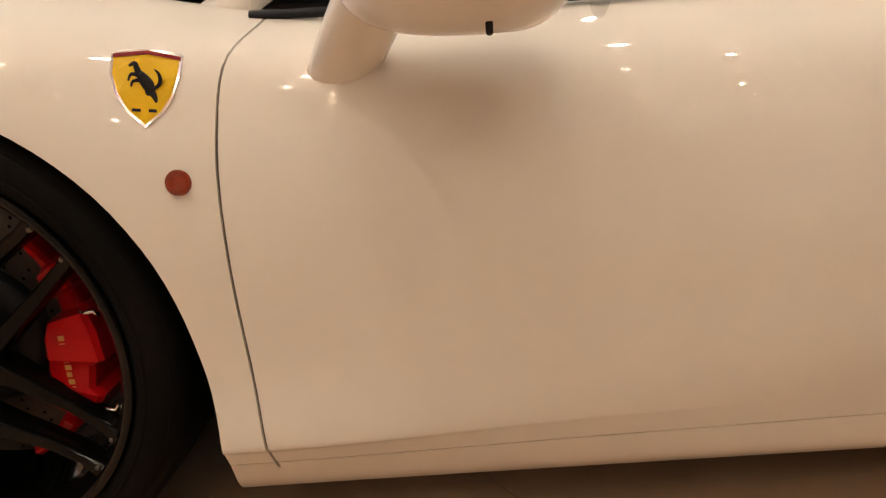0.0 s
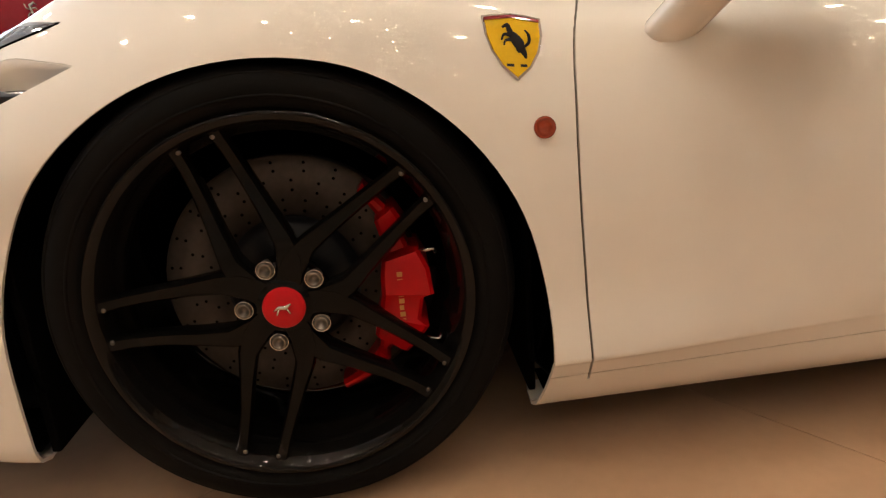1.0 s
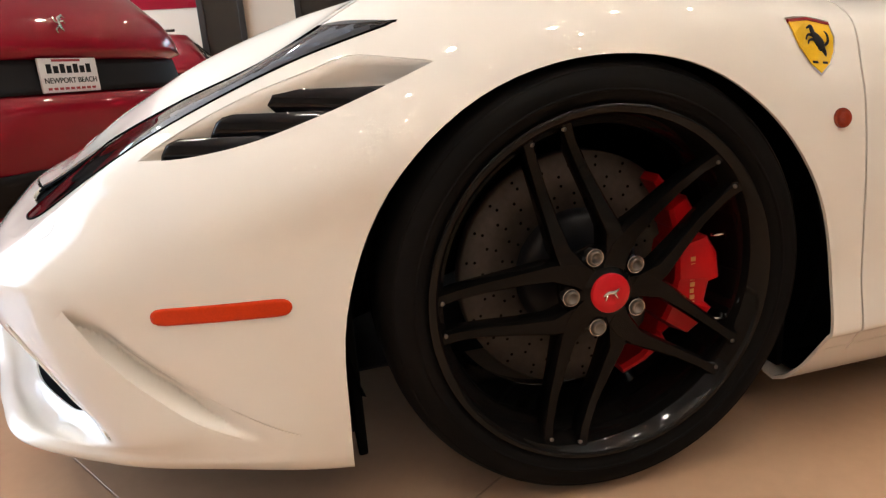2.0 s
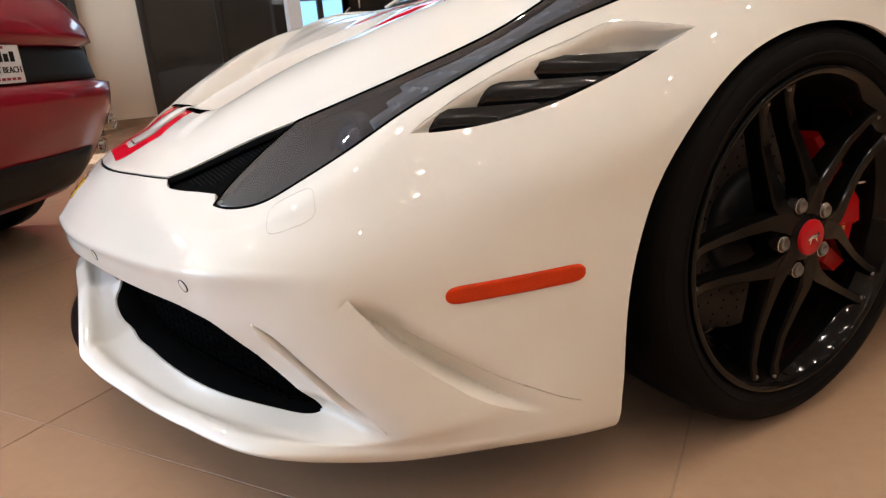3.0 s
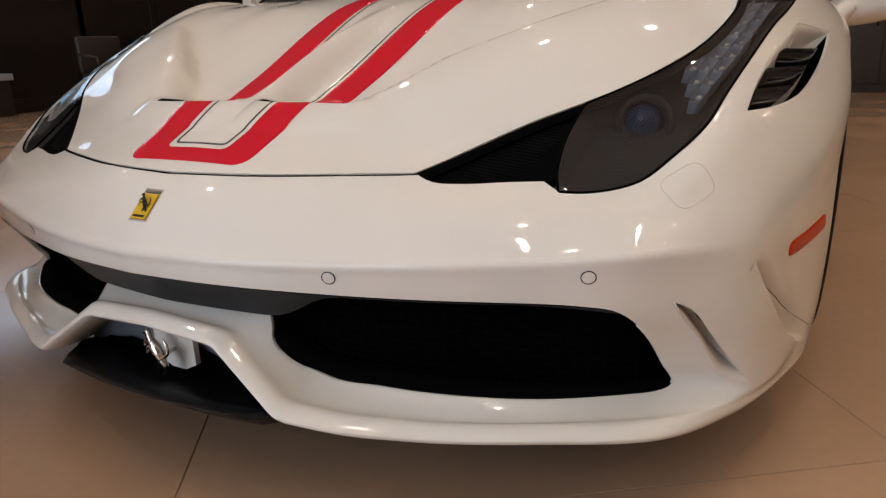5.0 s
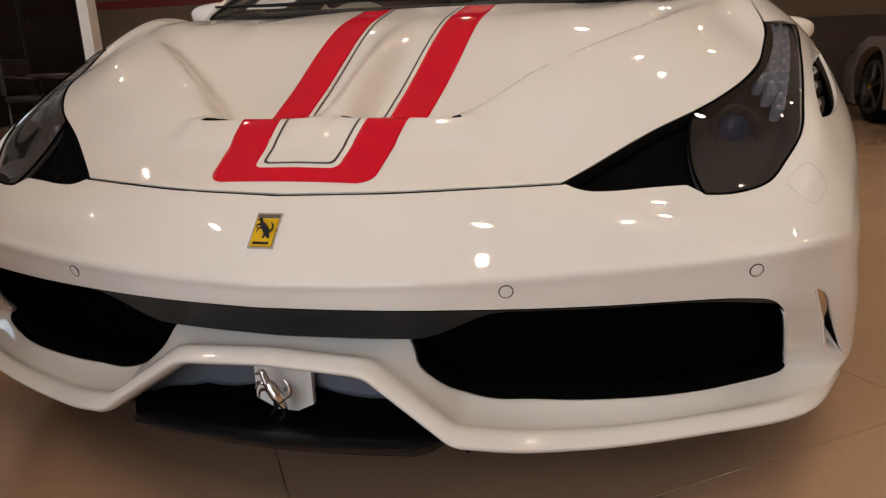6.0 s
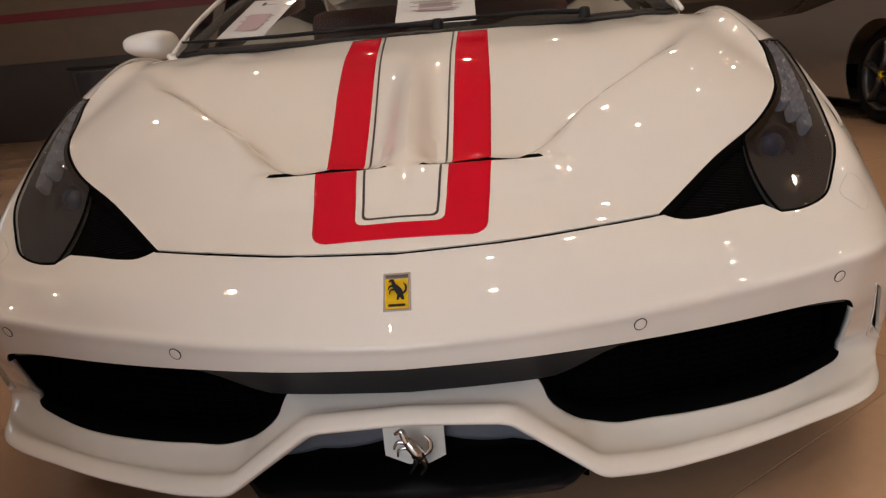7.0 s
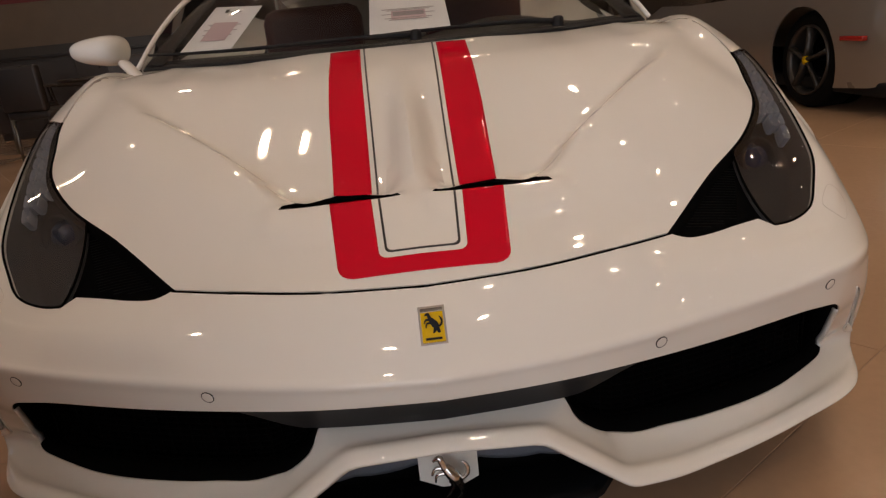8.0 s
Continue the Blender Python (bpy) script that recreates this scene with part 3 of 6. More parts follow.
part("underbody", bm, BLACK, car, "flat black underbody panel", smooth=False)

GLOSSBLACK = mat('gloss_black_plastic', (0.007, 0.007, 0.008), 0.10, spec=0.35, var=0.1, bump=0)


# ----- lamps, vents and trim on the car, built on the left side and mirrored -----
def both(name, bm, material, label="", parents=(None, None), smooth=True, harden=0):
    """A left part and its mirror image on the right."""
    other = bm.copy()
    for v in other.verts:
        v.co.x *= -1
    bmesh.ops.reverse_faces(other, faces=other.faces)
    out = []
    for b, p in ((bm, parents[0]), (other, parents[1])):
        o = part(name, b, material, p or car, label, smooth)
        if harden:
            sharp(o, harden)
        out.append(o)
    return out


def sheet(P, t=.002, bm=None):
    """A thin solid over a grid of points."""
    g = grid_mesh(np.asarray(P), bm=None)
    g.normal_update()
    thicken(g, t)
    bmesh.ops.recalc_face_normals(g, faces=g.faces)
    return g


hl_in = [*spl(LAMP_FRONT, 16), *hs[k_split + 1:]]
hl_in = np.array([hl_in[int(i)] for i in np.linspace(0, len(hl_in) - 1, 44)])
hl_out = spl(LAMP_OUT, 44)


def lamp_grid(depth, inset=0.0, nv=12):
    P = np.zeros((nv, 44, 3))
    for i in range(nv):
        w = inset + (1 - 2 * inset) * i / (nv - 1)
        for j in range(44):
            k = min(i, nv - 1 - i) / ((nv - 1) / 2)
            e = min(1, 2.2 * k) * min(1, min(j, 43 - j) / 3.0)
            P[i, j] = onto(hl_in[j] * (1 - w) + hl_out[j] * w, LAMP_DIR, depth(e, j))
    return P


heads = [empty("headlamp", "", ""), empty("headlamp", "", "")]
for h_ in heads:
    h_.parent = car
both("housing", sheet(lamp_grid(lambda e, j: -.007 - .040 * min(1, 2.4 * e)), .003), HOUSING, "dark grey headlamp housing", heads)
cover = grid_mesh(lamp_grid(lambda e, j: .0005 + .002 * e))
cover.normal_update()
if sum(f.normal.dot(Vector(LAMP_DIR)) for f in cover.faces) < 0:
    bmesh.ops.reverse_faces(cover, faces=cover.faces)
glass_ob = both("glass_cover", cover, LAMPGLASS, "clear smoked headlamp cover", heads)
for g in glass_ob:
    g.visible_shadow = False
edge_pts = [onto(p, LAMP_DIR, .0) for p in [*hl_in, *hl_out[::-1]]]
bm = bmesh.new()
tube(bm, [*edge_pts, edge_pts[0]], .0022, 6, caps=False)
both("seal", bm, VOID, "", heads)
# projector
LC = Vector((.668, -.662, .560))
aim = Vector((.28, -.93, .22)).normalized()
mz = Matrix.Translation(LC) @ aim.to_track_quat("X", "Z").to_matrix().to_4x4()
bm = bmesh.new()
lathe(bm, [(-.012, .045), (.006, .043), (.012, .039), (.010, .035), (-.004, .031), (-.010, .031)], 40, mz)
both("projector_bezel", bm, HOUSING, "", heads)
bm = bmesh.new()
lathe(bm, [(-.008, .030), (.002, .0285), (.010, .022), (.015, .013), (.018, 0)], 32, mz)
both("projector_lens", bm, LENS, "bluish glass projector lens", heads)
# three ranks of small lamps in square cells behind the projector
CELL_TL, CELL_TR, CELL_BL, CELL_BR = (Vector(q) for q in ((.772, -.364, .741), (.813, -.317, .741), (.724, -.581, .645), (.763, -.561, .644)))


def lamp_at(u, v, off):
    """A place under the cover: u across the ranks, v down them."""
    return onto(CELL_TL.lerp(CELL_TR, u).lerp(CELL_BL.lerp(CELL_BR, u), v), LAMP_DIR, off)


AXIS = Vector((.25, -.85, .46)).normalized()
for row in range(9):
    v0 = -.04 + .172 * row
    for u0 in ((0, .5, 1) if row < 7 else (.5, 1) if row == 7 else (1,)):
        bm = bmesh.new()
        rings = []
        for sh, off in ((1.0, -.028), (1.0, -.0065), (.94, -.0050), (.86, -.0060), (.80, -.010), (.55, -.021), (.30, -.024)):
            ring_ = []
            for q in range(16):
                aa = 2 * math.pi * q / 16
                f_ = (abs(math.cos(aa)) ** 5 + abs(math.sin(aa)) ** 5) ** -.2 * sh
                ring_.append(bm.verts.new(lamp_at(u0 + .235 * f_ * math.cos(aa), v0 + .084 * f_ * math.sin(aa), off)))
            rings.append(ring_)
        for u, v in zip(rings, rings[1:]):
            for q in range(16):
                bm.faces.new((u[q], u[(q + 1) % 16], v[(q + 1) % 16], v[q]))
        bm.faces.new(rings[-1])
        bmesh.ops.recalc_face_normals(bm, faces=bm.faces)
        cups = both("led_cell", bm, LEDCUP, "", heads, harden=40)
        m = Matrix.Translation(lamp_at(u0, v0, -.014)) @ AXIS.to_track_quat("X", "Z").to_matrix().to_4x4()
        bm = bmesh.new()
        lathe(bm, [(-.010, .0050), (.001, .0046), (.0030, 0)], 12, m)
        both("led", bm, LEDDOT, "", cups)
# the black mesh panel between bonnet and lamp
tri_a = spl(list(hs[:k_split + 1]), 20)
tri_b = spl([*TRI_LOW, (.594, -.835, .51), (.589, -.775, .556), (.593, -.717, .593)], 20)
P = np.zeros((8, 20, 3))
for i in range(8):
    for j in range(20):
        w = i / 7
        P[i, j] = onto(tri_a[j] * (1 - w) + tri_b[j] * w, LAMP_DIR, -.012)
panels = both("intake_panel", sheet(P), VOID, "black mesh intake beside the headlamp")
bm = bmesh.new()
for i in range(1, 24):
    y = -.905 + i * .0075
    pts = [onto((x, y, .55), LAMP_DIR, -.010) for x in np.linspace(.41, .572, 7)]
    keep = [p for p in pts if p.z < np.interp(p.x, tri_a[:, 0], tri_a[:, 2]) + .004 and p.z > np.interp(p.x, [.40, .43, .60], [.505, .495, .503])]
    if len(keep) > 1:
        tube(bm, keep, .0012, 4)
both("intake_mesh", bm, mat("intake_mesh_black", (.003, .003, .003), .7, spec=.05, bump=0), "", panels)

# side vents: a sunk tray with three louvres
va, vb = spl(VENT_TOP, 26), spl(VENT_LOW, 26)
P = np.zeros((9, 26, 3))
for i in range(9):
    for j in range(26):
        w = i / 8
        e = min(1, 2.5 * min(i, 8 - i) / 4) * min(1, min(j, 25 - j) / 3)
        P[i, j] = onto(va[j] * (1 - w) + vb[j] * w, VENT_DIR, -.0012 - .034 * min(1, 2.8 * w) * min(1, min(j, 25 - j) / 3))
trays = both("vent_tray", sheet(P), PAINT, "sunk white vent tray behind the headlamp")


LV = [((.817, -.432, .656), (.890, -.279, .655), (.825, -.458, .632), (.8765, -.353, .629)),
      ((.805, -.507, .628), (.8765, -.353, .629), (.815, -.535, .601), (.862, -.432, .602)),
      ((.795, -.579, .600), (.862, -.432, .602), (.803, -.608, .574), (.836, -.545, .577))]
for T_, E_, B_, F_ in LV:
    bm = bmesh.new()
    n = Vector((.724, -.339, .600))
    T_, E_, B_, F_ = Vector(T_), Vector(E_), Vector(B_), Vector(F_)
    back = (T_ - E_).normalized()
    rows = []
    for s in (0, .05, .12, .25, .4, .55, .7, .85, 1):
        hi_p, lo_p = T_.lerp(E_, s), B_.lerp(F_, s)
        lift = .010 * (1 - s)
        roll = -.006 if s == 0 else 0.0
        rows.append([bm.verts.new(q) for q in (hi_p - n * .030, hi_p + n * (lift * .2 + roll), hi_p.lerp(lo_p, .12) + n * (lift * .75 + .003 + roll), hi_p.lerp(lo_p, .45) + n * (lift + .003 + roll), hi_p.lerp(lo_p, .8) + n * (lift * .5 + roll), lo_p - n * .006, lo_p - n * .030)])
    for u, v in zip(rows, rows[1:]):
        for i in range(7):
            bm.faces.new((u[i], u[(i + 1) % 7], v[(i + 1) % 7], v[i]))
    bm.faces.new(rows[0][::-1])
    bm.faces.new(rows[-1])
    bmesh.ops.recalc_face_normals(bm, faces=bm.faces)
    both("louvre", bm, GLOSSBLACK, "gloss black curved vent louvre", trays, harden=50)

# the lip over each side scoop: a thin plate that runs on level over the sunk skin
LIP_ROWS = ((.0040, -.020), (.0002, -.0006), (.0010, .0004), (.004, .0005), (.010, .0005), (.018, .0005), (.026, .0004), (.034, .0003), (.042, .0001), (.048, -.0008))
P = np.zeros((len(LIP_ROWS), 60, 3))
edge_yz = spl([(0, y, z) for y, z in LEG_LOW[1:-1]], 60)
for j in range(60):
    ty, tz = (edge_yz[min(j + 1, 59)] - edge_yz[max(j - 1, 0)])[1:]
    k = math.hypot(ty, tz)
    flush = .0011 * (1 - sstep(0, 3, min(j, 59 - j)))
    for i, (w, off) in enumerate(LIP_ROWS):
        q = Vector((.86, edge_yz[j][1] + w * tz / k, edge_yz[j][2] - w * ty / k))
        hit, nrm, _, _ = OUTSIDE.ray_cast(q + Vector((.85, -.5, 0)) * .3, Vector((-.85, .5, 0)))
        P[i, j] = hit + (nrm if nrm.x > 0 else -nrm) * (off - flush)
lip_bm = grid_mesh(P)
lip_bm.normal_update()
if sum(f.normal.x for f in lip_bm.faces) < 0:
    bmesh.ops.reverse_faces(lip_bm, faces=lip_bm.faces)
both("scoop_lip", lip_bm, PAINT, "crisp lower lip of the bumper side scoop", harden=40)

# the bumper fins: a sunk floor under each cut
def sunk(low, up, d, deep, nu=30, nv=14):
    """A hollow that runs in under its low edge and rises gently to the skin at the other."""
    a = [onto(p, d) for p in spl(low, nu)]
    b = [onto(p, d) for p in spl(up, nu)]
    n = Vector(d).normalized()
    P = np.zeros((nv + 2, nu, 3))
    for j in range(nu):
        f = sstep(-.12, .22, j / (nu - 1)) * (1 - sstep(.58, .96, j / (nu - 1)))
        for i, w in enumerate([-.5 * f, -.2 * f, *np.linspace(0, 1.03, nv)]):
            depth = deep * (1 - max(0, min(1, w))) ** 1.8 * f
            mid = onto(a[j].lerp(b[j], w), d) if w > 0 else a[j].lerp(b[j], w)
            P[i, j] = mid - n * (depth - .0005)
    return P


both("fin_floor", sheet(sunk(FIN_OUT, FIN_IN, (.65, -.75, .1), .036)), PAINT, "sunk inner side of the bumper fin")

# the mouth: a painted return round its edge, a black tunnel and grille behind it
def mouth_ring(back, grow=0.0):
    out = []
    for x, y, z in mouth_half:
        q = Vector((x, y, z))
        hit = BODY.ray_cast(Vector((x, -1.4, z)), Vector((0, 1, 0)))[0]
        out.append((x + grow * min(1, x / .3), (hit.y if hit else y) + back, z))
    return np.array(out)


both("mouth_return", sheet(np.array([mouth_ring(.001), mouth_ring(.008), mouth_ring(.014)])[:, 37:51], .003), PAINT, "painted edge round the lower opening")
# closing tunnel, coloured near-black for the darkness inside the mouth
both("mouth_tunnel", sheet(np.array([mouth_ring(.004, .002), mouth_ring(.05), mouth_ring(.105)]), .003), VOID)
gx = np.linspace(.10, .765, 34)
top_c, low_c = spl(MOUTH_TOP, 80), spl(MOUTH_LOW, 80)
g_top, g_low = np.interp(gx, top_c[:, 0], top_c[:, 2]), np.interp(gx, low_c[:, 0], low_c[:, 2])
g_y = np.interp(gx, top_c[:, 0], top_c[:, 1])


def grille_at(j, w, back):
    return (gx[j], g_y[j] + back, g_low[j] - .01 + (g_top[j] - g_low[j] + .02) * w)


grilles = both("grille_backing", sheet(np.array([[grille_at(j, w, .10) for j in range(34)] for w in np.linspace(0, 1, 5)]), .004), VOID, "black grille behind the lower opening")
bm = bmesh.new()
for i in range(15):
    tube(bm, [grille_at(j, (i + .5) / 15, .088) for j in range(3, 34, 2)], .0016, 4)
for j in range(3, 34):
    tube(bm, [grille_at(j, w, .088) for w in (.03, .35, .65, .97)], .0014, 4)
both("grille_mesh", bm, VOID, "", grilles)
bm = bmesh.new()
sec = []
bar = spl(NOSE_EDGE[:6], 30)
bar = [(-q[0], q[1], q[2]) for q in bar[:0:-1]] + [tuple(q) for q in bar]
for x, y, z in bar:
    k = sstep(.20, .33, abs(x))
    h_ = .064 * (1 - k) + .012 * k
    sec.append([bm.verts.new(q) for q in ((x, y + .014, z - .003), (x, y + .014 + .45 * h_, z - h_ * .6), (x, y + .014 + .62 * h_, z - h_), (x, y + .075, z - h_), (x, y + .075, z - .003))])
for u, v in zip(sec, sec[1:]):
    for i in range(5):
        bm.faces.new((u[i], u[(i + 1) % 5], v[(i + 1) % 5], v[i]))
bm.faces.new(sec[0][::-1])
bm.faces.new(sec[-1])
bmesh.ops.recalc_face_normals(bm, faces=bm.faces)
sharp(part("centre_intake_bar", bm, SATIN, car, "satin dark grey bar under the nose"), 40)

# near-black lining over lip and sill: the dark inside the arch is put in
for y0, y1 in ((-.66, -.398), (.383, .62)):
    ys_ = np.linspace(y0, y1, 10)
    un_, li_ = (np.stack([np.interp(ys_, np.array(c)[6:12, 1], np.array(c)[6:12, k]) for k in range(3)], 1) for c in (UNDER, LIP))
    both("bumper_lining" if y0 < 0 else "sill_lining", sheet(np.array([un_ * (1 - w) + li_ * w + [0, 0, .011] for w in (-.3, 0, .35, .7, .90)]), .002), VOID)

# below the bridge: dark panel, emblem plate, splitter
bm = bmesh.new()
P = np.zeros((8, 25, 3))
for i in range(8):
    for j, x in enumerate(np.linspace(-.30, .30, 25)):
        k = max(0, abs(x) - .15) / .15
        top, low = .264 - .110 * k, .213 - .060 * k - .016 * (1 - min(1, (abs(x) - .13) ** 2 / .0081))
        z = top + (low - top) * i / 7
        P[i, j] = (x, -1.014 + .012 * i / 7 + .25 * x * x, z)
part("lower_intake_panel", sheet(P, .004), PANEL, car, "dark panel under the nose bridge, its reflection painted slate grey")
# near-black sheet: the shade behind the lower intake is put into its colour
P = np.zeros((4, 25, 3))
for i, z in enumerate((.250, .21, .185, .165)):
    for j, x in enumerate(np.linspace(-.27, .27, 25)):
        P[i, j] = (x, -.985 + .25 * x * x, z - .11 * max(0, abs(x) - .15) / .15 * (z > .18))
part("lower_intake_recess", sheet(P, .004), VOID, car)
bm = bmesh.new()
sec = []
for x in np.linspace(-.282, .282, 33):
    y = -1.112 + .40 * x * x + .06 * sstep(.21, .282, abs(x))
    s_ = -.016 + .010 * max(0, abs(x) - .2) / .1
    sec.append([bm.verts.new(q) for q in ((x, y, .156 - s_), (x, y - .004, .161 - s_), (x, y + .004, .1655 - s_), (x, y + .030, .158 - s_), (x, y + .085, .160), (x, y + .14, .160), (x, y + .14, .146), (x, y + .03, .146))])
for u, v in zip(sec, sec[1:]):
    for i in range(8):
        bm.faces.new((u[i], u[(i + 1) % 8], v[(i + 1) % 8], v[i]))
bm.faces.new(sec[0][::-1])
bm.faces.new(sec[-1])
bmesh.ops.recalc_face_normals(bm, faces=bm.faces)
sharp(part("splitter", bm, mat("chin_black_plastic", (0.005, 0.005, 0.006), 0.3, spec=0.14, var=0.2, bump=0.03), car, "black chin splitter"), 50)
lipc = spl(LIP[1:9], 60)
bm = bmesh.new()
sec = []
for q in lipc:
    n = Vector((q[0], q[1] + .15, 0)).normalized() * -.018
    sec.append([bm.verts.new(Vector(q) + n + Vector(o)) for o in ((0, 0, .002), (0, 0, -.010))] + [bm.verts.new(Vector(q) + n * 5 + Vector((0, 0, -.012))), bm.verts.new(Vector(q) + n * 5 + Vector((0, 0, .004)))])
for u, v in zip(sec[19:-4], sec[20:-3]):
    for i in range(4):
        bm.faces.new((u[i], u[(i + 1) % 4], v[(i + 1) % 4], v[i]))
bmesh.ops.recalc_face_normals(bm, faces=bm.faces)
for v in [v for v in bm.verts if not v.link_faces]:
    bm.verts.remove(v)
both("undertray_edge", bm, BLACK)

# emblem plate with a polished figure, drawn as a plain curl
bm = prism([(-.046, -1.031, .252), (.046, -1.031, .252), (.046, -1.031, .194), (.020, -1.031, .181), (-.012, -1.031, .181), (-.046, -1.031, .198)], (0, 0, 0), (0, .010, 0))
plate = part("emblem_plate", bm, PAINT, car, "white plate under the bridge", smooth=False)
bm = bmesh.new()
STROKES = (([(.9, -.6), (.5, .2), (0, .9), (-.4, 1.5)], (.55, .75, .68, .45)), ([(-.4, 1.3), (-.7, 2.1), (-.9, 2.6), (-1.6, 2.3)], (.45, .38, .32, .14)),
         ([(-.4, 1.2), (-1.4, 1.35), (-1.8, .6)], (.28, .20, .12)), ([(-.2, .7), (-1.3, .5), (-1.5, -.3)], (.26, .18, .10)),
         ([(.8, -.5), (1.25, -1.6), (.6, -2.7)], (.50, .28, .14)), ([(.5, -.4), (.1, -1.5), (-.5, -2.4)], (.42, .24, .12)),
         ([(1.1, -.3), (1.9, .4), (1.9, 1.4), (1.4, 2.0)], (.18, .26, .22, .08)))


def curl(bm, c, u, v, unit):
    """The rearing figure as plain limbs about c, in the plane of u and v."""
    c, u, v = Vector(c), Vector(u).normalized(), Vector(v).normalized()
    for limb, r_ in STROKES:
        tube(bm, spl([c + (u * a + v * b) * unit for a, b in limb], 14), [unit * float(np.interp(k / 13, np.linspace(0, 1, len(r_)), r_)) for k in range(14)], 10)


curl(bm, (0, -1.066, .2225), (1, 0, 0), (0, 0, 1), .0142)
tube(bm, [(.002, -1.066, .216), (.002, -1.030, .216)], .004, 8)
part("emblem", bm, CHROME, plate, "polished chrome rearing figure as a plain curl")

# badges
def badge_patch(c, u, v, outline, n, off, material, parent, name, label=""):
    """A flat shape from an outline in (u, v), laid on the skin."""
    c, u, v, n = Vector(c), Vector(u), Vector(v), Vector(n).normalized()
    bm = bmesh.new()
    vs = [bm.verts.new(onto(c + u * a + v * b, n, off)) for a, b in outline]
    f = bm.faces.new(vs)
    r = bmesh.ops.extrude_face_region(bm, geom=[f])["geom"]
    for w in r:
        if isinstance(w, bmesh.types.BMVert):
            w.co -= n * .003
    bmesh.ops.triangulate(bm, faces=[g for g in bm.faces if len(g.verts) > 4])
    bmesh.ops.recalc_face_normals(bm, faces=bm.faces)
    return part(name, bm, material, parent, label, smooth=False)


def badge_figure(c, u, v, n, unit, off, parent, name):
    """The same figure, flat and black on a badge."""
    n = Vector(n).normalized()
    c = onto(c, n, off)
    u = Vector(u) - n * n.dot(Vector(u))
    v = Vector(v) - n * n.dot(Vector(v))
    bm = bmesh.new()
    curl(bm, c, u, v, unit)
    for w in bm.verts:
        w.co -= n * (w.co - c).dot(n) * .86
    part(name, bm, BLACK, parent)


bn = (0, -.85, .5)
bu, bv = (.019, 0, 0), (0, .0135, .0245)
bc = (0, -1.039, .4625)
bdg = badge_patch(bc, bu, bv, [(-1, -1), (1, -1), (1, 1), (-1, 1)], bn, .0025, CHROME, car, "nose_badge", "yellow enamel badge in a chrome frame")
badge_patch(bc, bu, bv, [(-.84, -.88), (.84, -.88), (.84, .66), (-.84, .66)], bn, .0034, YELLOW, bdg, "badge_field")
badge_patch(bc, bu, bv, [(-.84, .74), (.84, .74), (.84, .88), (-.84, .88)], bn, .0034, STEEL, bdg, "badge_band")
badge_figure(Vector(bc) - Vector(bv) * .08, bu, bv, bn, .0066, .0040, bdg, "figure")
badge_patch(bc, bu, bv, [(-.6, -.78), (.6, -.78), (.6, -.66), (-.6, -.66)], bn, .0040, BLACK, bdg, "badge_bar")
SHIELD_RED = mat("shield_red_enamel", (0.20, 0.006, 0.008), 0.35, coat=0.4, spec=0.1, bump=0)
SH = [(-1, .86), (-.55, .95), (0, 1.0), (.55, .95), (1, .86), (.97, .30), (.80, -.22), (.48, -.68), (0, -1.05), (-.48, -.68), (-.80, -.22), (-.97, .30)]
for sx in (1, -1):
    sc, su, sv, sn = (sx * .928, .3445, .668), (0, .0405, -.004), (-sx * .016, 0, .043), (sx, 0, .25)
    b0 = badge_patch(sc, su, sv, SH, sn, .0025, CHROME, car, "wing_shield", "yellow enamel wing shield in a chrome rim")
    badge_patch(sc, su, sv, [(a * .91, b * .92) for a, b in SH], sn, .0033, YELLOW, b0, "shield_field")
    badge_patch(sc, su, sv, [(-.93, .80), (0, .93), (.93, .80), (.92, .70), (0, .83), (-.92, .70)], sn, .0038, SHIELD_RED, b0, "shield_band")
    badge_figure(Vector(sc) - Vector(sv) * .02, su, sv, sn, .0098, .0042, b0, "figure")
    badge_patch(sc, su, sv, [(-.34, -.58), (-.10, -.58), (-.10, -.66), (-.34, -.66)], sn, .0040, BLACK, b0, "shield_mark")
    badge_patch(sc, su, sv, [(.12, -.58), (.34, -.58), (.34, -.66), (.12, -.66)], sn, .0040, BLACK, b0, "shield_mark")

# side repeater and marker lamps
m = Matrix.Translation(onto((.957, .376, .560), (1, 0, .15))) @ Vector((1, 0, .2)).to_track_quat("X", "Z").to_matrix().to_4x4()
bm = bmesh.new()
lathe(bm, [(-.004, .0150), (.003, .0150), (.0055, .0130), (.0035, .0115), (.0065, .007), (.0075, 0)], 32, m)
both("side_repeater", bm, mat("dark_amber_lens", (0.24, 0.022, 0.002), 0.12, coat=1.0, spec=0.3, var=0.15, scale=40, grain=300, bump=0.1), "round dark amber side repeater")
mf, mr_ = Vector((.872, -.632, .375)), Vector((.935, -.451, .381))
dirm = (mr_ - mf).normalized()
upm = Vector((.02, 0, 1)).normalized()
half = (mr_ - mf).length / 2
mid = (mf + mr_) / 2
P = []
for u in np.r_[-1, -.992, -.975, -.95, np.linspace(-.9, .9, 17), .95, .975, .992, 1]:
    end = max(0, abs(u) * half - (half - .0165)) / .0165
    h_ = .0126 * math.sqrt(max(0, 1 - end * end)) + .0004
    P.append([onto(mid + dirm * u * half + upm * v * h_, (.85, -.5, 0), -.0006 + .0034 * min(1, 5 * (1 - abs(v))) * min(1, h_ / .010)) for v in (-1, -.9, -.8, -.5, -.2, .2, .5, .8, .9, 1)])
bm = grid_mesh(np.array(P))
bmesh.ops.recalc_face_normals(bm, faces=bm.faces)
both("side_marker", bm, AMBER, "long amber side marker lamp")

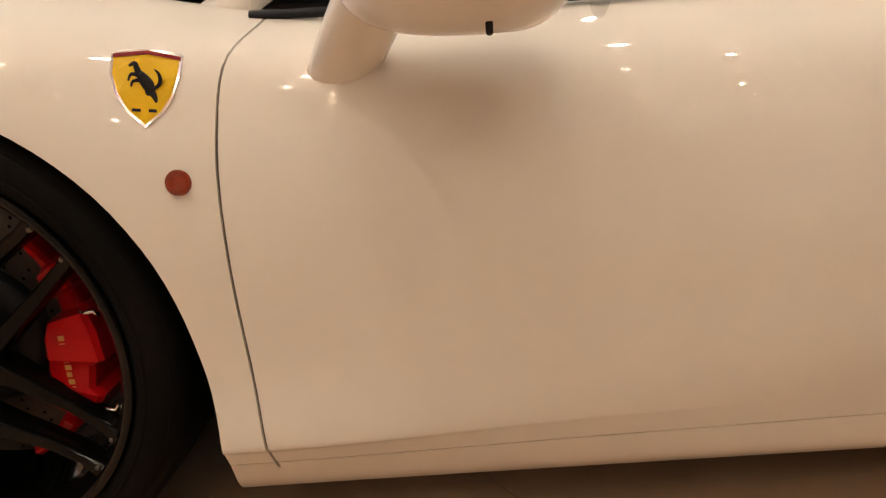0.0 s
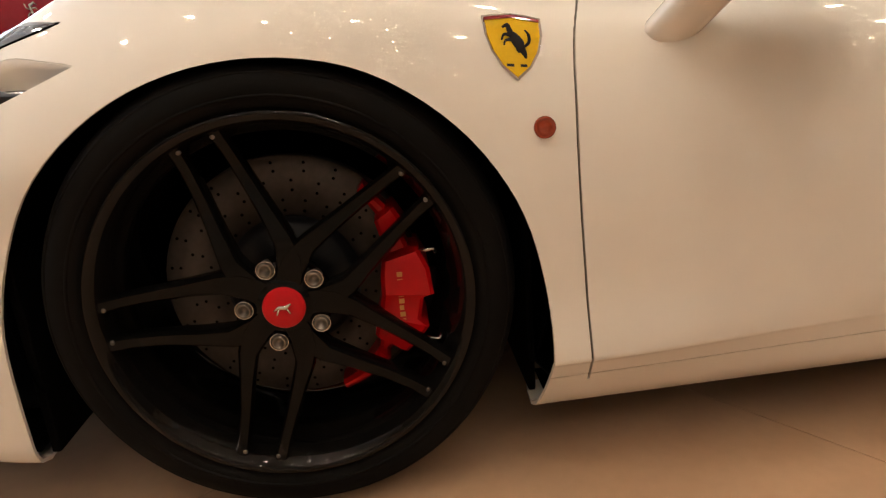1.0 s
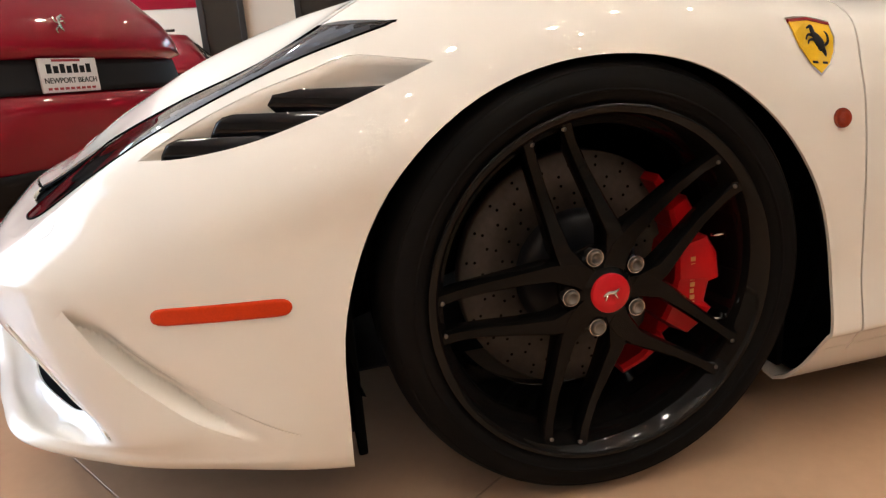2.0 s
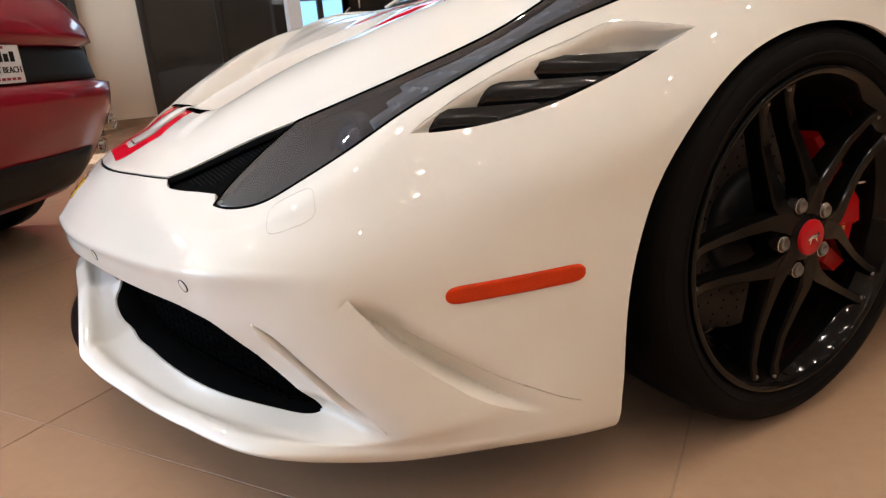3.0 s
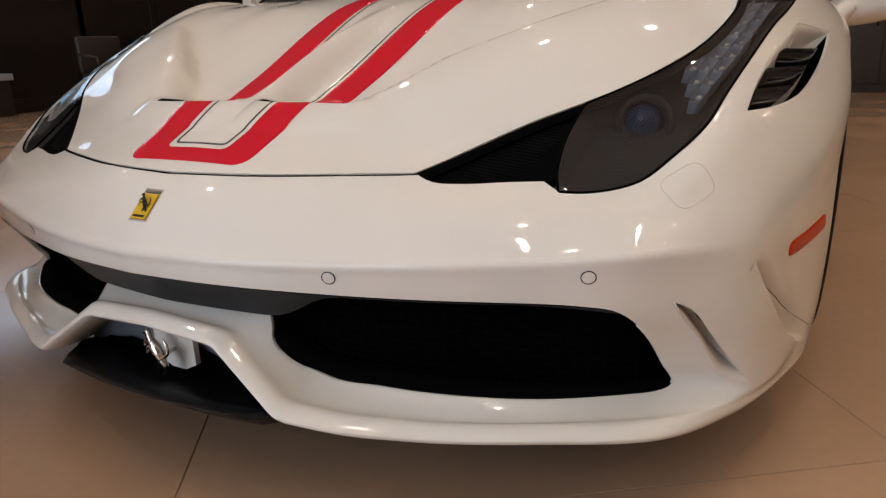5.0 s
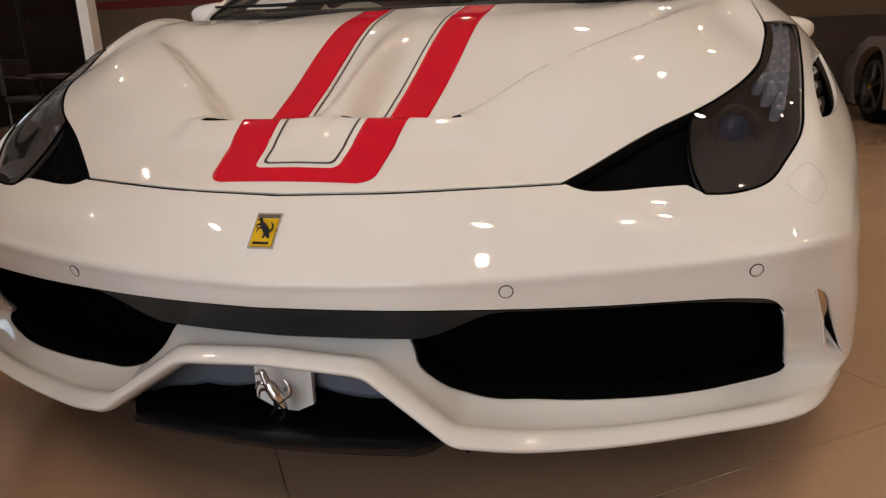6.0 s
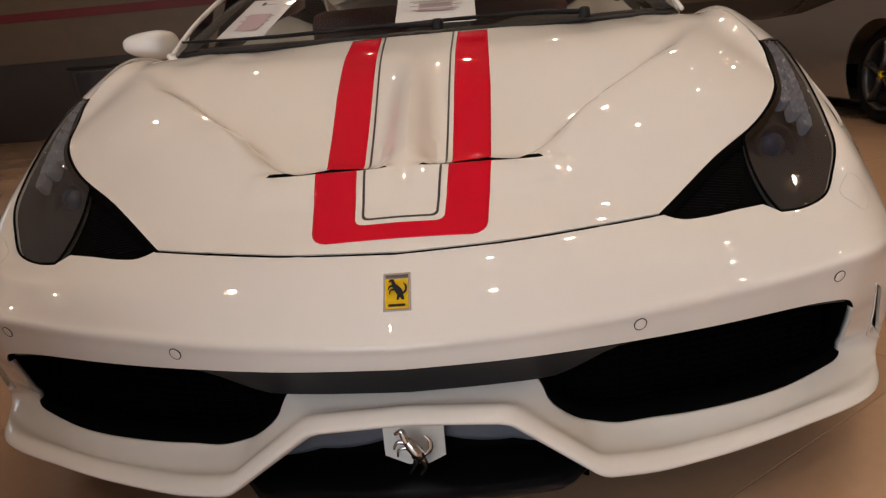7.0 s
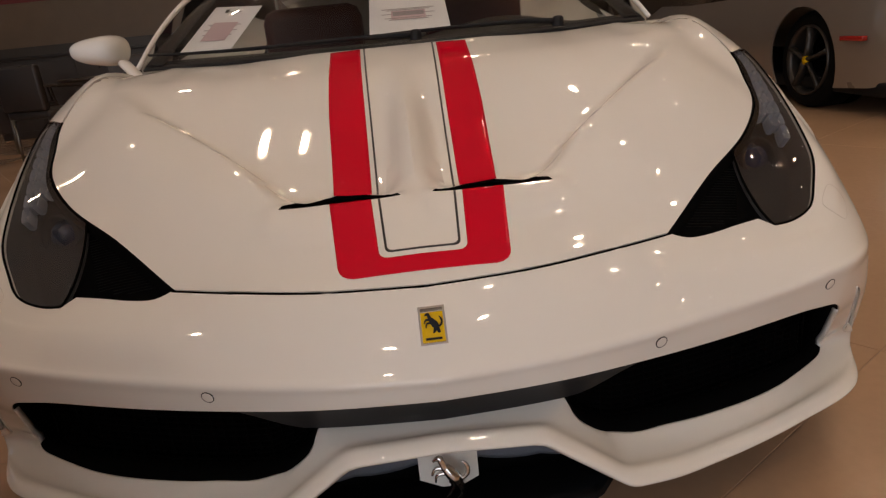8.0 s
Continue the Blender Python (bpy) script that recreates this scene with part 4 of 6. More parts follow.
# parking sensors and the washer cover
for c_ in ((.337, -1.037, .387), (.662, -.924, .398)):
    for sx in (1, -1):
        p = Vector((sx * c_[0], c_[1], c_[2]))
        n = Vector((sx * c_[0] * .55, -1, .0)).normalized()
        p = onto(p, n)
        n = sum(local_dirs([p + Vector((dx, 0, dz)) for dx in (-.008, .008) for dz in (-.008, .008)], n), Vector()).normalized()
        m = Matrix.Translation(p) @ n.to_track_quat("X", "Z").to_matrix().to_4x4()
        bm = bmesh.new()
        lathe(bm, [(-.004, .0086), (.0012, .0086), (.0014, .0080), (.0014, 0)], 28, m)
        s_ = part("parking_sensor", bm, PAINT, car, "round parking sensor in a dark ring")
        bm = bmesh.new()
        lathe(bm, [(-.004, .0087), (.0011, .0087), (.0011, .0100), (-.004, .0100)], 28, m)
        part("sensor_ring", bm, BLACK, s_)
wc = Vector((.750, -.782, .490))
wu, wv = Vector((.50, .72, .30)).normalized(), Vector((-.38, .0, .92)).normalized()
pts = []
for k in range(41):
    a = 2 * math.pi * k / 40
    f_ = (abs(math.cos(a)) ** 4 + abs(math.sin(a)) ** 4) ** -.25
    pts.append(onto(wc + wu * .036 * f_ * math.cos(a) + wv * .026 * f_ * math.sin(a), (.6, -.6, .5), .0))
bm = bmesh.new()
tube(bm, pts, .0005, 5, caps=False)
both("washer_cover_gap", bm, mat("shut_line_grey", (.58, .55, .50), .7, bump=0))

# bonnet stripes
def u_path(hw, y0, y1, r, n=60, hw0=None):
    hw0 = hw0 or hw
    pts = [(-hw0, y0)]
    pts.append((-hw, y1 + r))
    for a in np.linspace(math.pi, 1.5 * math.pi, 10)[1:]:
        pts.append((-hw + r + r * math.cos(a), y1 + r + r * math.sin(a)))
    for a in np.linspace(1.5 * math.pi, 2 * math.pi, 10):
        pts.append((hw - r + r * math.cos(a), y1 + r + r * math.sin(a)))
    pts.append((hw0, y0))
    q = np.array(pts)
    d = np.r_[0, np.cumsum(np.linalg.norm(np.diff(q, axis=0), axis=1))]
    t = np.linspace(0, d[-1], n)
    return np.stack([np.interp(t, d, q[:, 0]), np.interp(t, d, q[:, 1]), np.full(n, .6)], 1)


def stripe_patch(a, b, off, nv=8):
    P = np.zeros((nv, len(a), 3))
    for i in range(nv):
        w = i / (nv - 1)
        for j in range(len(a)):
            P[i, j] = onto(a[j] * (1 - w) + b[j] * w, (0, 0, 1), off)
    return sheet(P, .0004)


bonnet = next(o for o in car.children if o.name.startswith("bonnet"))
part("front_stripe", stripe_patch(u_path(.1345, -.8035, -.961, .028, hw0=.1485), u_path(.0695, -.8035, -.929, .014, hw0=.0775), .0007, 12), RED_STRIPE, bonnet, "red U-shaped bonnet stripe")
part("front_pinstripe", stripe_patch(u_path(.0600, -.8035, -.919, .010, hw0=.0665), u_path(.0562, -.8035, -.915, .009, hw0=.0625), .0007, 3), BLACK_STRIPE, bonnet)


def slot_edge(x):
    """The rear edge of a bonnet slot at x."""
    c = min(1, abs((x - .131) / .104))
    return SLOT_Y + .098 * (1 - c * c) + .0005


for sx in (1, -1):
    def line(x0, xm, x1, n=44):
        y = np.linspace(slot_edge(x0), -.062, n)
        return np.stack([sx * np.interp(y, (-.72, -.45, -.06), (x0, xm, x1)), y, np.full(n, .7)], 1)
    part("rear_stripe", stripe_patch(line(.1500, .1665, .1800), line(.0800, .0880, .1010), .0007, 12), RED_STRIPE, bonnet, "straight red bonnet stripe")
    part("rear_pinstripe", stripe_patch(line(.0715, .0795, .0930), line(.0675, .0755, .0885), .0007, 3), BLACK_STRIPE, bonnet)
# duct in the same near-black, so its colour holds the dark below the slots
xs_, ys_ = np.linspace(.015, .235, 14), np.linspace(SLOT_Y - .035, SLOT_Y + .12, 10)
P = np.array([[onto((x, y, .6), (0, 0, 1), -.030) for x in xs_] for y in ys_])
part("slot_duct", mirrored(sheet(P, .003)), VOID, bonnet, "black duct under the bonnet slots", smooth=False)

# ----- greenhouse: windscreen, pillars, roof, cabin -----
def grid_between(a, b, nu, nv, bow=0.0):
    A_, B_ = spl(a, nu), spl(b, nu)
    P = np.zeros((nv, nu, 3))
    for i in range(nv):
        w = i / (nv - 1)
        P[i] = A_ * (1 - w) + B_ * w
        P[i, :, 2] += bow * math.sin(math.pi * w)
    return P


def sym(half):
    return [(-x, y, z) for x, y, z in half[::-1] if x > 0] + list(half)


WS_BASE = [(0, -.045, .834), (.25, -.036, .836), (.45, -.012, .839), (.60, .016, .842), (.705, .05, .842)]
WS_TOP = [(0, .62, 1.15), (.25, .64, 1.145), (.42, .68, 1.13), (.555, .73, 1.11)]
ws = grid_between(sym(WS_BASE), sym(WS_TOP), 41, 14, .02)
g = grid_mesh(ws)
g.normal_update()
if sum(f.normal.y for f in g.faces) > 0:
    bmesh.ops.reverse_faces(g, faces=g.faces)
o = part("windscreen", g, WINDOW, car, "dark tinted windscreen")
o.visible_shadow = False
roof = grid_between(sym(WS_TOP), sym([(0, 1.75, 1.12), (.25, 1.75, 1.115), (.42, 1.72, 1.10), (.55, 1.68, 1.07)]), 31, 10, .035)
part("roof", sheet(roof, .006), PAINT, car)
rear = grid_between(sym([(0, 1.75, 1.12), (.25, 1.75, 1.115), (.42, 1.72, 1.10), (.55, 1.68, 1.07)]), sym([(0, 3.2, .80), (.25, 3.2, .80), (.42, 3.15, .79), (.62, 3.1, .78)]), 31, 10, .06)
part("engine_cover", sheet(rear, .006), PAINT, car)
deck = grid_between(sym([(0, .02, .79), (.3, .03, .79), (.52, .08, .785), (.70, .45, .735)]), sym([(0, 3.4, .74), (.3, 3.4, .74), (.5, 3.38, .74), (.74, 3.3, .74)]), 31, 12)
part("cabin_floor_tray", sheet(deck, .006), DASH, car)
for sx in (1, -1):
    bm = bmesh.new()
    pts = [(sx * .715, .03, .838), (sx * .700, .20, .925), (sx * .668, .42, 1.02), (sx * .610, .62, 1.095), (sx * .560, .75, 1.118), (sx * .54, .95, 1.13), (sx * .54, 1.35, 1.12), (sx * .58, 1.7, 1.06), (sx * .70, 2.3, .90)]
    tube(bm, spl(pts, 50), [.006 + .004 * math.sin(math.pi * k / 49) for k in range(50)], 10)
    part("roof_pillar", bm, PAINT, car)
    side = grid_between([(sx * .800, .44, .744), (sx * .835, .9, .735), (sx * .86, 1.7, .745), (sx * .80, 2.25, .80)], [(sx * .665, .44, 1.03), (sx * .545, .75, 1.11), (sx * .545, 1.3, 1.115), (sx * .60, 1.75, 1.04)], 20, 8)
    g = grid_mesh(side)
    g.normal_update()
    if sum(f.normal.x for f in g.faces) * sx < 0:
        bmesh.ops.reverse_faces(g, faces=g.faces)
    o = part("side_window", g, WINDOW, car, "dark tinted side window")
    o.visible_shadow = False
    bm = bmesh.new()
    P = grid_between([(sx * .712, .04, .835), (sx * .755, .18, .780), (sx * .772, .355, .752)], [(sx * .705, .07, .862), (sx * .702, .20, .93), (sx * .685, .36, 1.0)], 12, 6)
    g = grid_mesh(P)
    g.normal_update()
    if sum(f.normal.x for f in g.faces) * sx < 0:
        bmesh.ops.reverse_faces(g, faces=g.faces)
    part("quarter_glass", g, WINDOW, car)
    Q = np.array([[(sx * (.776 - .26 * (z - .74)), y + (z - .74) * 1.6, z) for y in (.325, .36, .40, .425)] for z in (.735, .76, .79, .83, .88)])
    Q[:, 1:3, 0] += sx * .008
    part("front_post", sheet(Q, .010), PAINT, car)
    bm = bmesh.new()
    tube(bm, [(sx * .803, .44, .744), (sx * .828, .7, .738), (sx * .845, 1.2, .738), (sx * .87, 1.75, .748)], .006, 8)
    part("window_rubber", bm, BLACK, car)
    # seats
    bm = bmesh.new()
    box(bm, sx * .38 - .22, sx * .38 + .22, .95, 1.45, .35, .52, .05)
    box(bm, sx * .38 - .23, sx * .38 + .23, 1.35, 1.55, .45, 1.02, .06)
    part("seat", bm, REDSEAT, car)
# dashboard
bm = bmesh.new()
P = np.array([[(x, y, .815 + .05 * math.exp(-((x - .38) / .2) ** 2) * sstep(.27, .52, y) + .02 * sstep(.12, .42, y) - (.30 if y > .74 else 0)) for x in np.linspace(-.66, .66, 31)] for y in (.03, .12, .24, .37, .50, .62, .72, .78)])
P[..., 1] += .10 * (P[..., 0] / .66) ** 2
part("dashboard", sheet(P, .01), DASH, car, "dark leather dashboard")
# cowl strip and wipers
cowl = grid_between([(x, y - .018, z - .012) for x, y, z in sym(WS_BASE)], [(x, y + .03, z + .006) for x, y, z in sym(WS_BASE)], 41, 4)
part("cowl_strip", sheet(cowl, .004), BLACK, car, "black strip under the windscreen")
for pts in (((.05, -.064, .852), (-.05, -.062, .856), (-.20, -.054, .858), (-.38, -.034, .858), (-.55, -.006, .862), (-.68, .03, .868)), ((.44, -.028, .850), (.34, -.038, .858), (.20, -.048, .860), (.05, -.056, .860), (-.10, -.054, .858))):
    bm = bmesh.new()
    tube(bm, spl(pts, 24), [.012 - .007 * k / 23 for k in range(24)], 8, flat=.6)
    wp = part("wiper", bm, BLACK, car, "black windscreen wiper")
    bm = bmesh.new()
    lathe(bm, [(-.01, .016), (.012, .015), (.017, .010), (.018, 0)], 20, Matrix.Translation(Vector(pts[0]) + Vector((0, -.004, -.004))) @ Matrix.Rotation(radians(-90), 4, "Y"))
    part("wiper_pivot", bm, BLACK, wp)


def ws_point(u, w, off=-.012):
    """A place just behind the windscreen; u across from -1 to 1, w up from 0 to 1."""
    j, i = (u + 1) / 2 * 40, w * 13
    j0, i0 = int(min(39, j)), int(min(12, i))
    p = Vector(ws[i0, j0]).lerp(Vector(ws[i0, j0 + 1]), j - j0).lerp(Vector(ws[i0 + 1, j0]).lerp(Vector(ws[i0 + 1, j0 + 1]), j - j0), i - i0)
    return p + Vector((0, -off * .8, off))


for sx in (1, -1):
    P = np.array([[ws_point(sx * u, w, -.003) for u in (.885, .92, .96, .995)] for w in np.linspace(.0, 1, 12)])
    part("windscreen_border", sheet(P, .001), BLACK, car, "black border along the windscreen edge")


def notice(label, corners, bars):
    """A sheet of paper behind the glass, its print as plain bars."""
    c = [ws_point(*q) for q in corners]

    def at(a, b, lift=0.0):
        return c[0].lerp(c[1], a).lerp(c[3].lerp(c[2], a), b) + Vector((0, -lift * .6, lift))
    P = np.array([[at(a, b) for a in np.linspace(0, 1, 6)] for b in np.linspace(0, 1, 6)])
    pap = tagged(obj("paper_notice", sheet(P, .0006), PAPER, smooth=False), label, "paper sheet", "notices behind the windscreen")
    for x0, x1, y0, y1, m_ in bars:
        bm = bmesh.new()
        q = [bm.verts.new(at(*k, .0016)) for k in ((x0, y0), (x1, y0), (x1, y1), (x0, y1))]
        bm.faces.new(q)
        part("printed_bar", bm, m_, pap, smooth=False)
    return pap


BARS = [(.16, .84, .56, .575, PAPERINK), (.22, .78, .53, .545, PAPERINK), (.16, .84, .44, .455, PAPERINK), (.30, .70, .40, .50, PAPERINK), (.20, .80, .34, .355, PAPERINK), (.25, .75, .30, .315, PAPERINK), (.36, .66, .86, .875, PAPERINK)]
PINK = mat("faded_print", (.55, .40, .42), .7, bump=0)
notice("white printed sheet behind the driver side windscreen", ((-.865, .10), (-.61, .085), (-.56, .45), (-.865, .52)), BARS + [(.25, .75, .22, .62, PINK), (.30, .38, .84, .92, BLACK)])
notice("white printed sheet leaning at the windscreen centre", ((-.09, .10), (.185, .088), (.20, .42), (-.09, .43)), BARS + [(.28, .72, .32, .52, PINK), (.28, .36, .84, .92, YELLOW)])

# ----- mirrors -----
def mirror_unit(sx, base, elbow, head, size, r0=.040, r1=.028):
    e = empty("door_mirror", "", "")
    e.parent = car
    bm = bmesh.new()
    tube(bm, spl([base, (np.array(base) * .55 + np.array(elbow) * .45) + [0, 0, .004], elbow], 12), [r0 + (r1 - r0) * k / 11 for k in range(12)], 20, flat=.62)
    part("stalk", bm, PAINT, e, "white mirror stalk")
    bm = bmesh.new()
    b_, e_ = Vector(base), Vector(elbow)
    tube(bm, [b_.lerp(e_, .746), b_.lerp(e_, .751)], (r0 + (r1 - r0) * .75) * 1.012, 20, flat=.64)
    part("stalk_seam", bm, RUBBER, e)
    bm = bmesh.new()
    bmesh.ops.create_uvsphere(bm, u_segments=40, v_segments=24, radius=1)
    for v in bm.verts:
        # a blunt, wedge-shaped shell: full inboard, shallower and pulled up towards its outer end
        x, y, z = (math.copysign(abs(c) ** .72, c) for c in v.co)
        out_ = (x * sx + 1) / 2
        z = z * (1 - .40 * out_) + .10 * out_
        v.co = Vector((head[0] + size[0] * x * (1 - .12 * max(0, -z)), head[1] + size[1] * (y * (1 - .25 * out_) if y < 0 else y * .45), head[2] + size[2] * z))
    part("housing", bm, PAINT, e, "white mirror housing")
    bm = bmesh.new()
    bmesh.ops.create_circle(bm, cap_ends=True, radius=1, segments=32)
    for v in bm.verts:
        v.co = Vector((head[0] + v.co.x * size[0] * .62, head[1] + size[1] * .56, head[2] + v.co.y * size[2] * .75))
    part("mirror_glass", bm, CHROME, e)
    bm = bmesh.new()
    box(bm, head[0] + .02 * sx - .003, head[0] + .02 * sx + .003, head[1] - .012, head[1] - .005, head[2] - size[2] * .87, head[2] - size[2] * .4, .003)
    part("sensor_peg", bm, BLACK, e)


mirror_unit(1, (.890, .564, .664), (.985, .640, .766), (1.035, .742, .754), (.112, .170, .070), .041, .042)
mirror_unit(-1, (-.890, .60, .735), (-1.0, .68, .850), (-1.095, .74, .900), (.100, .130, .064), .032, .030)

# ----- wheels -----
def rot_x(a):
    return Matrix.Rotation(a, 4, "X")


def make_wheel():
    """A front wheel with its brake, centre at the origin, outer face towards +x."""
    w = empty("wheel_unit", "", "")
    tyre = bmesh.new()
    lathe(tyre, [(-.235, .262), (-.245, .285), (-.238, .312), (-.215, .331), (-.19, .335), (-.12, .337), (-.118, .331), (-.110, .331), (-.108, .337), (-.05, .336), (-.030, .333), (-.012, .326), (.000, .314), (.004, .298), (.002, .284), (-.004, .274), (-.012, .268), (-.03, .262)], 96)
    t = part("tyre", tyre, TYRE, w, "low-profile black rubber tyre")
    for r, x in ((.318, -.0045), (.289, .0035)):
        bm = bmesh.new()
        lathe(bm, [(x - .002, r - .003), (x + .0012, r - .0015), (x + .0012, r + .0015), (x - .002, r + .003)], 96)
        part("sidewall_rib", bm, TYRE, t)
    rim = bmesh.new()
    lathe(rim, [(-.012, .268), (-.002, .2715), (.001, .2700), (.002, .266), (.0, .261), (-.006, .255), (-.020, .250), (-.028, .244), (-.06, .238), (-.16, .226), (-.215, .238), (-.23, .262)], 96)
    part("rim", rim, RIMGLOSS, w, "gloss black alloy rim")
    hub = bmesh.new()
    lathe(hub, [(-.075, 0), (-.075, .050), (-.040, .066), (-.022, .066), (-.012, .058), (-.008, .042), (.000, .034), (.000, 0)], 60)
    part("hub_face", hub, RIMBLACK, w)
    for k in range(5):
        a = radians(110 - 72 * k)
        for s in (-1, 1):
            bm = bmesh.new()
            sec = []
            for r, x, off, hw, dep in ((.030, -.004, .022, .024, .040), (.052, -.005, .034, .021, .042), (.085, -.007, .041, .0150, .042), (.13, -.014, .038, .012, .036), (.18, -.020, .034, .0105, .032), (.225, -.018, .031, .010, .032), (.262, -.006, .029, .011, .026)):
                y = s * off
                q = [(x - dep, y - hw * .75), (x - .006, y - hw), (x, y - hw + .004), (x, y + hw - .004), (x - .006, y + hw), (x - dep, y + hw * .75)]
                sec.append([bm.verts.new(rot_x(a) @ Vector((px, r, py))) for px, py in q])
            for u, v in zip(sec, sec[1:]):
                for i in range(6):
                    bm.faces.new((u[i], u[(i + 1) % 6], v[(i + 1) % 6], v[i]))
            bm.faces.new(sec[0][::-1])
            bm.faces.new(sec[-1])
            bmesh.ops.recalc_face_normals(bm, faces=bm.faces)
            sharp(part("spoke", bm, RIMBLACK, w, smooth=True), 40)
        bm = bmesh.new()
        m = rot_x(a) @ Matrix.Translation((-.004, .05715, 0))
        lathe(bm, [(-.02, .0108), (.001, .0108), (.003, .0100), (.003, .0070), (-.006, .0066), (-.006, 0)], 6 * 4, m)
        nut = part("wheel_bolt", bm, STEEL, w, "bright steel wheel bolt")
        bm = bmesh.new()
        lathe(bm, [(-.004, .0128), (-.002, .0138), (-.001, .0128), (-.003, .0112)], 28, m, close=True)
        part("seat_ring", bm, CHROME, nut)
        # rivets on the rim lip
        for s in (-.10, .10):
            bm = bmesh.new()
            lathe(bm, [(-.006, .0036), (.001, .0036), (.0020, .0024), (.0020, 0)], 10, rot_x(a + s) @ Matrix.Translation((-.012, .2485, 0)))
            part("rim_rivet", bm, STEEL, w)
    cap = bmesh.new()
    lathe(cap, [(-.01, .0300), (.004, .0300), (.006, .0285), (.0072, .015), (.0075, 0)], 48)
    c = part("centre_cap", cap, CAPRED, w, "red enamel centre cap")
    bm = bmesh.new()
    tube(bm, [(.008, -.014, -.002), (.008, -.006, .003), (.008, .003, .002), (.008, .011, .007)], [.0018, .004, .0045, .002], 8, flat=.8)
    tube(bm, [(.008, -.006, .001), (.008, -.010, -.009)], .0015, 6)
    tube(bm, [(.008, .004, .001), (.008, .009, -.008)], .0015, 6)
    part("cap_emblem", bm, CHROME, c, "small silver emblem")
    # brake
    disc = bmesh.new()
    lathe(disc, [(-.150, .100), (-.150, .193), (-.146, .196), (-.122, .196), (-.118, .193), (-.118, .100)], 72, close=True)
    d = part("brake_disc", disc, DISC, w, "drilled grey-brown ceramic brake disc")
    # flat near-black circles paint the dark of the drilled holes
    holes = bmesh.new()
    for k in range(24):
        for i, r in enumerate((.112, .128, .143, .158, .173, .186)):
            a = 2 * math.pi * k / 24 + i * .21 + (i % 2) * .06
            bmesh.ops.create_circle(holes, cap_ends=True, radius=.0026, segments=7, matrix=rot_x(a) @ Matrix.Translation((-.1172, r, 0)) @ Matrix.Rotation(radians(90), 4, "Y"))
    h = part("perforation", holes, VOID, d)
    h["kind"] = "stuff"
    hat = bmesh.new()
    lathe(hat, [(-.15, .104), (-.112, .104), (-.098, .090), (-.094, .05), (-.094, 0)], 48)
    part("disc_hat", hat, SATIN, w)
    cal = bmesh.new()
    sec = []
    for deg_, r0, r1, x0, x1 in ((-63, .170, .194, -.14, -.074), (-50, .168, .194, -.14, -.070), (-36, .160, .194, -.14, -.066), (-34, .160, .184, -.145, -.074), (-29, .152, .186, -.145, -.070), (-27, .140, .205, -.15, -.050), (-20, .134, .212, -.15, -.044), (-12, .132, .218, -.15, -.040), (-10, .132, .203, -.15, -.043), (0, .132, .203, -.15, -.043), (2, .132, .218, -.15, -.040), (13, .133, .214, -.15, -.042), (21, .140, .206, -.15, -.050), (23, .152, .192, -.145, -.070), (30, .154, .190, -.145, -.074), (32, .152, .204, -.145, -.060), (42, .160, .204, -.14, -.060), (44, .168, .196, -.14, -.070), (58, .176, .198, -.14, -.072)):
        a = radians(deg_ - 7)
        r0, r1 = r0 + .004, r1 - .004
        q = [(x0, r0), (x1 - .006, r0), (x1, r0 + .006), (x1, r1 - .006), (x1 - .006, r1), (x0, r1)]
        sec.append([cal.verts.new((x, r * math.cos(a), r * math.sin(a))) for x, r in q])
    for u, v in zip(sec, sec[1:]):
        for i in range(6):
            cal.faces.new((u[i], u[(i + 1) % 6], v[(i + 1) % 6], v[i]))
    cal.faces.new(sec[0][::-1])
    cal.faces.new(sec[-1])
    bmesh.ops.recalc_face_normals(cal, faces=cal.faces)
    cc = sharp(part("brake_caliper", cal, CALIPER, w, "bright red enamelled brake caliper"), 30)
    for z, s in ((.052, 1), (-.088, -1)):
        bm = bmesh.new()
        tube(bm, [(-.046, .196, z), (-.040, .206, z), (-.040, .216, z + .002 * s), (-.044, .220, z - .006 * s)], .0028, 8)
        part("brake_line", bm, CHROME, cc, "short bright metal brake pipe")
    bm = bmesh.new()
    for k in range(9):
        z = -.070 + k * .0105
        box(bm, -.0425, -.0414, .160, .1665 + (.0015 if k % 3 else 0), z, z + .007)
    part("caliper_lettering", bm, mat("faded_gold_print", (.55, .25, .06), .5, bump=0), cc, "faint gold lettering as small bars", smooth=False)
    return w


def arch_liner():
    bm = bmesh.new()
    sec = []
    for a in np.linspace(radians(-20), radians(199), 42):
        y, z = .415 * math.cos(a), .34 + .372 * math.sin(a)
        sec.append([bm.verts.new((.925, y * .93, .34 + (z - .34) * .93)), bm.verts.new((.90, y * .96, z)), bm.verts.new((.62, y, z)), bm.verts.new((.60, y * .2, .34 + (z - .34) * .2))])
    for u, v in zip(sec, sec[1:]):
        for i in range(3):
            bm.faces.new((u[i], u[i + 1], v[i + 1], v[i]))
    return bm


wheel = make_wheel()
wheel.name = "wheel"
wheel.parent = car
wheel.matrix_basis = pose(.952, 0, .34)
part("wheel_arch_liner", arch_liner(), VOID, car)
# near-black flaps added to carry the dark of the arch down past the liner
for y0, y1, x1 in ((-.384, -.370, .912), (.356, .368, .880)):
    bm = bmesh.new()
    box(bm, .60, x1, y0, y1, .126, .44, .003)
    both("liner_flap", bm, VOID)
for sx, yy, rz in ((-1, 0, 180), (1, 2.65, 0), (-1, 2.65, 180)):
    cw = copy_thing(wheel, pose(sx * .952, yy, .34, 0, 0, rz))
bm = arch_liner()
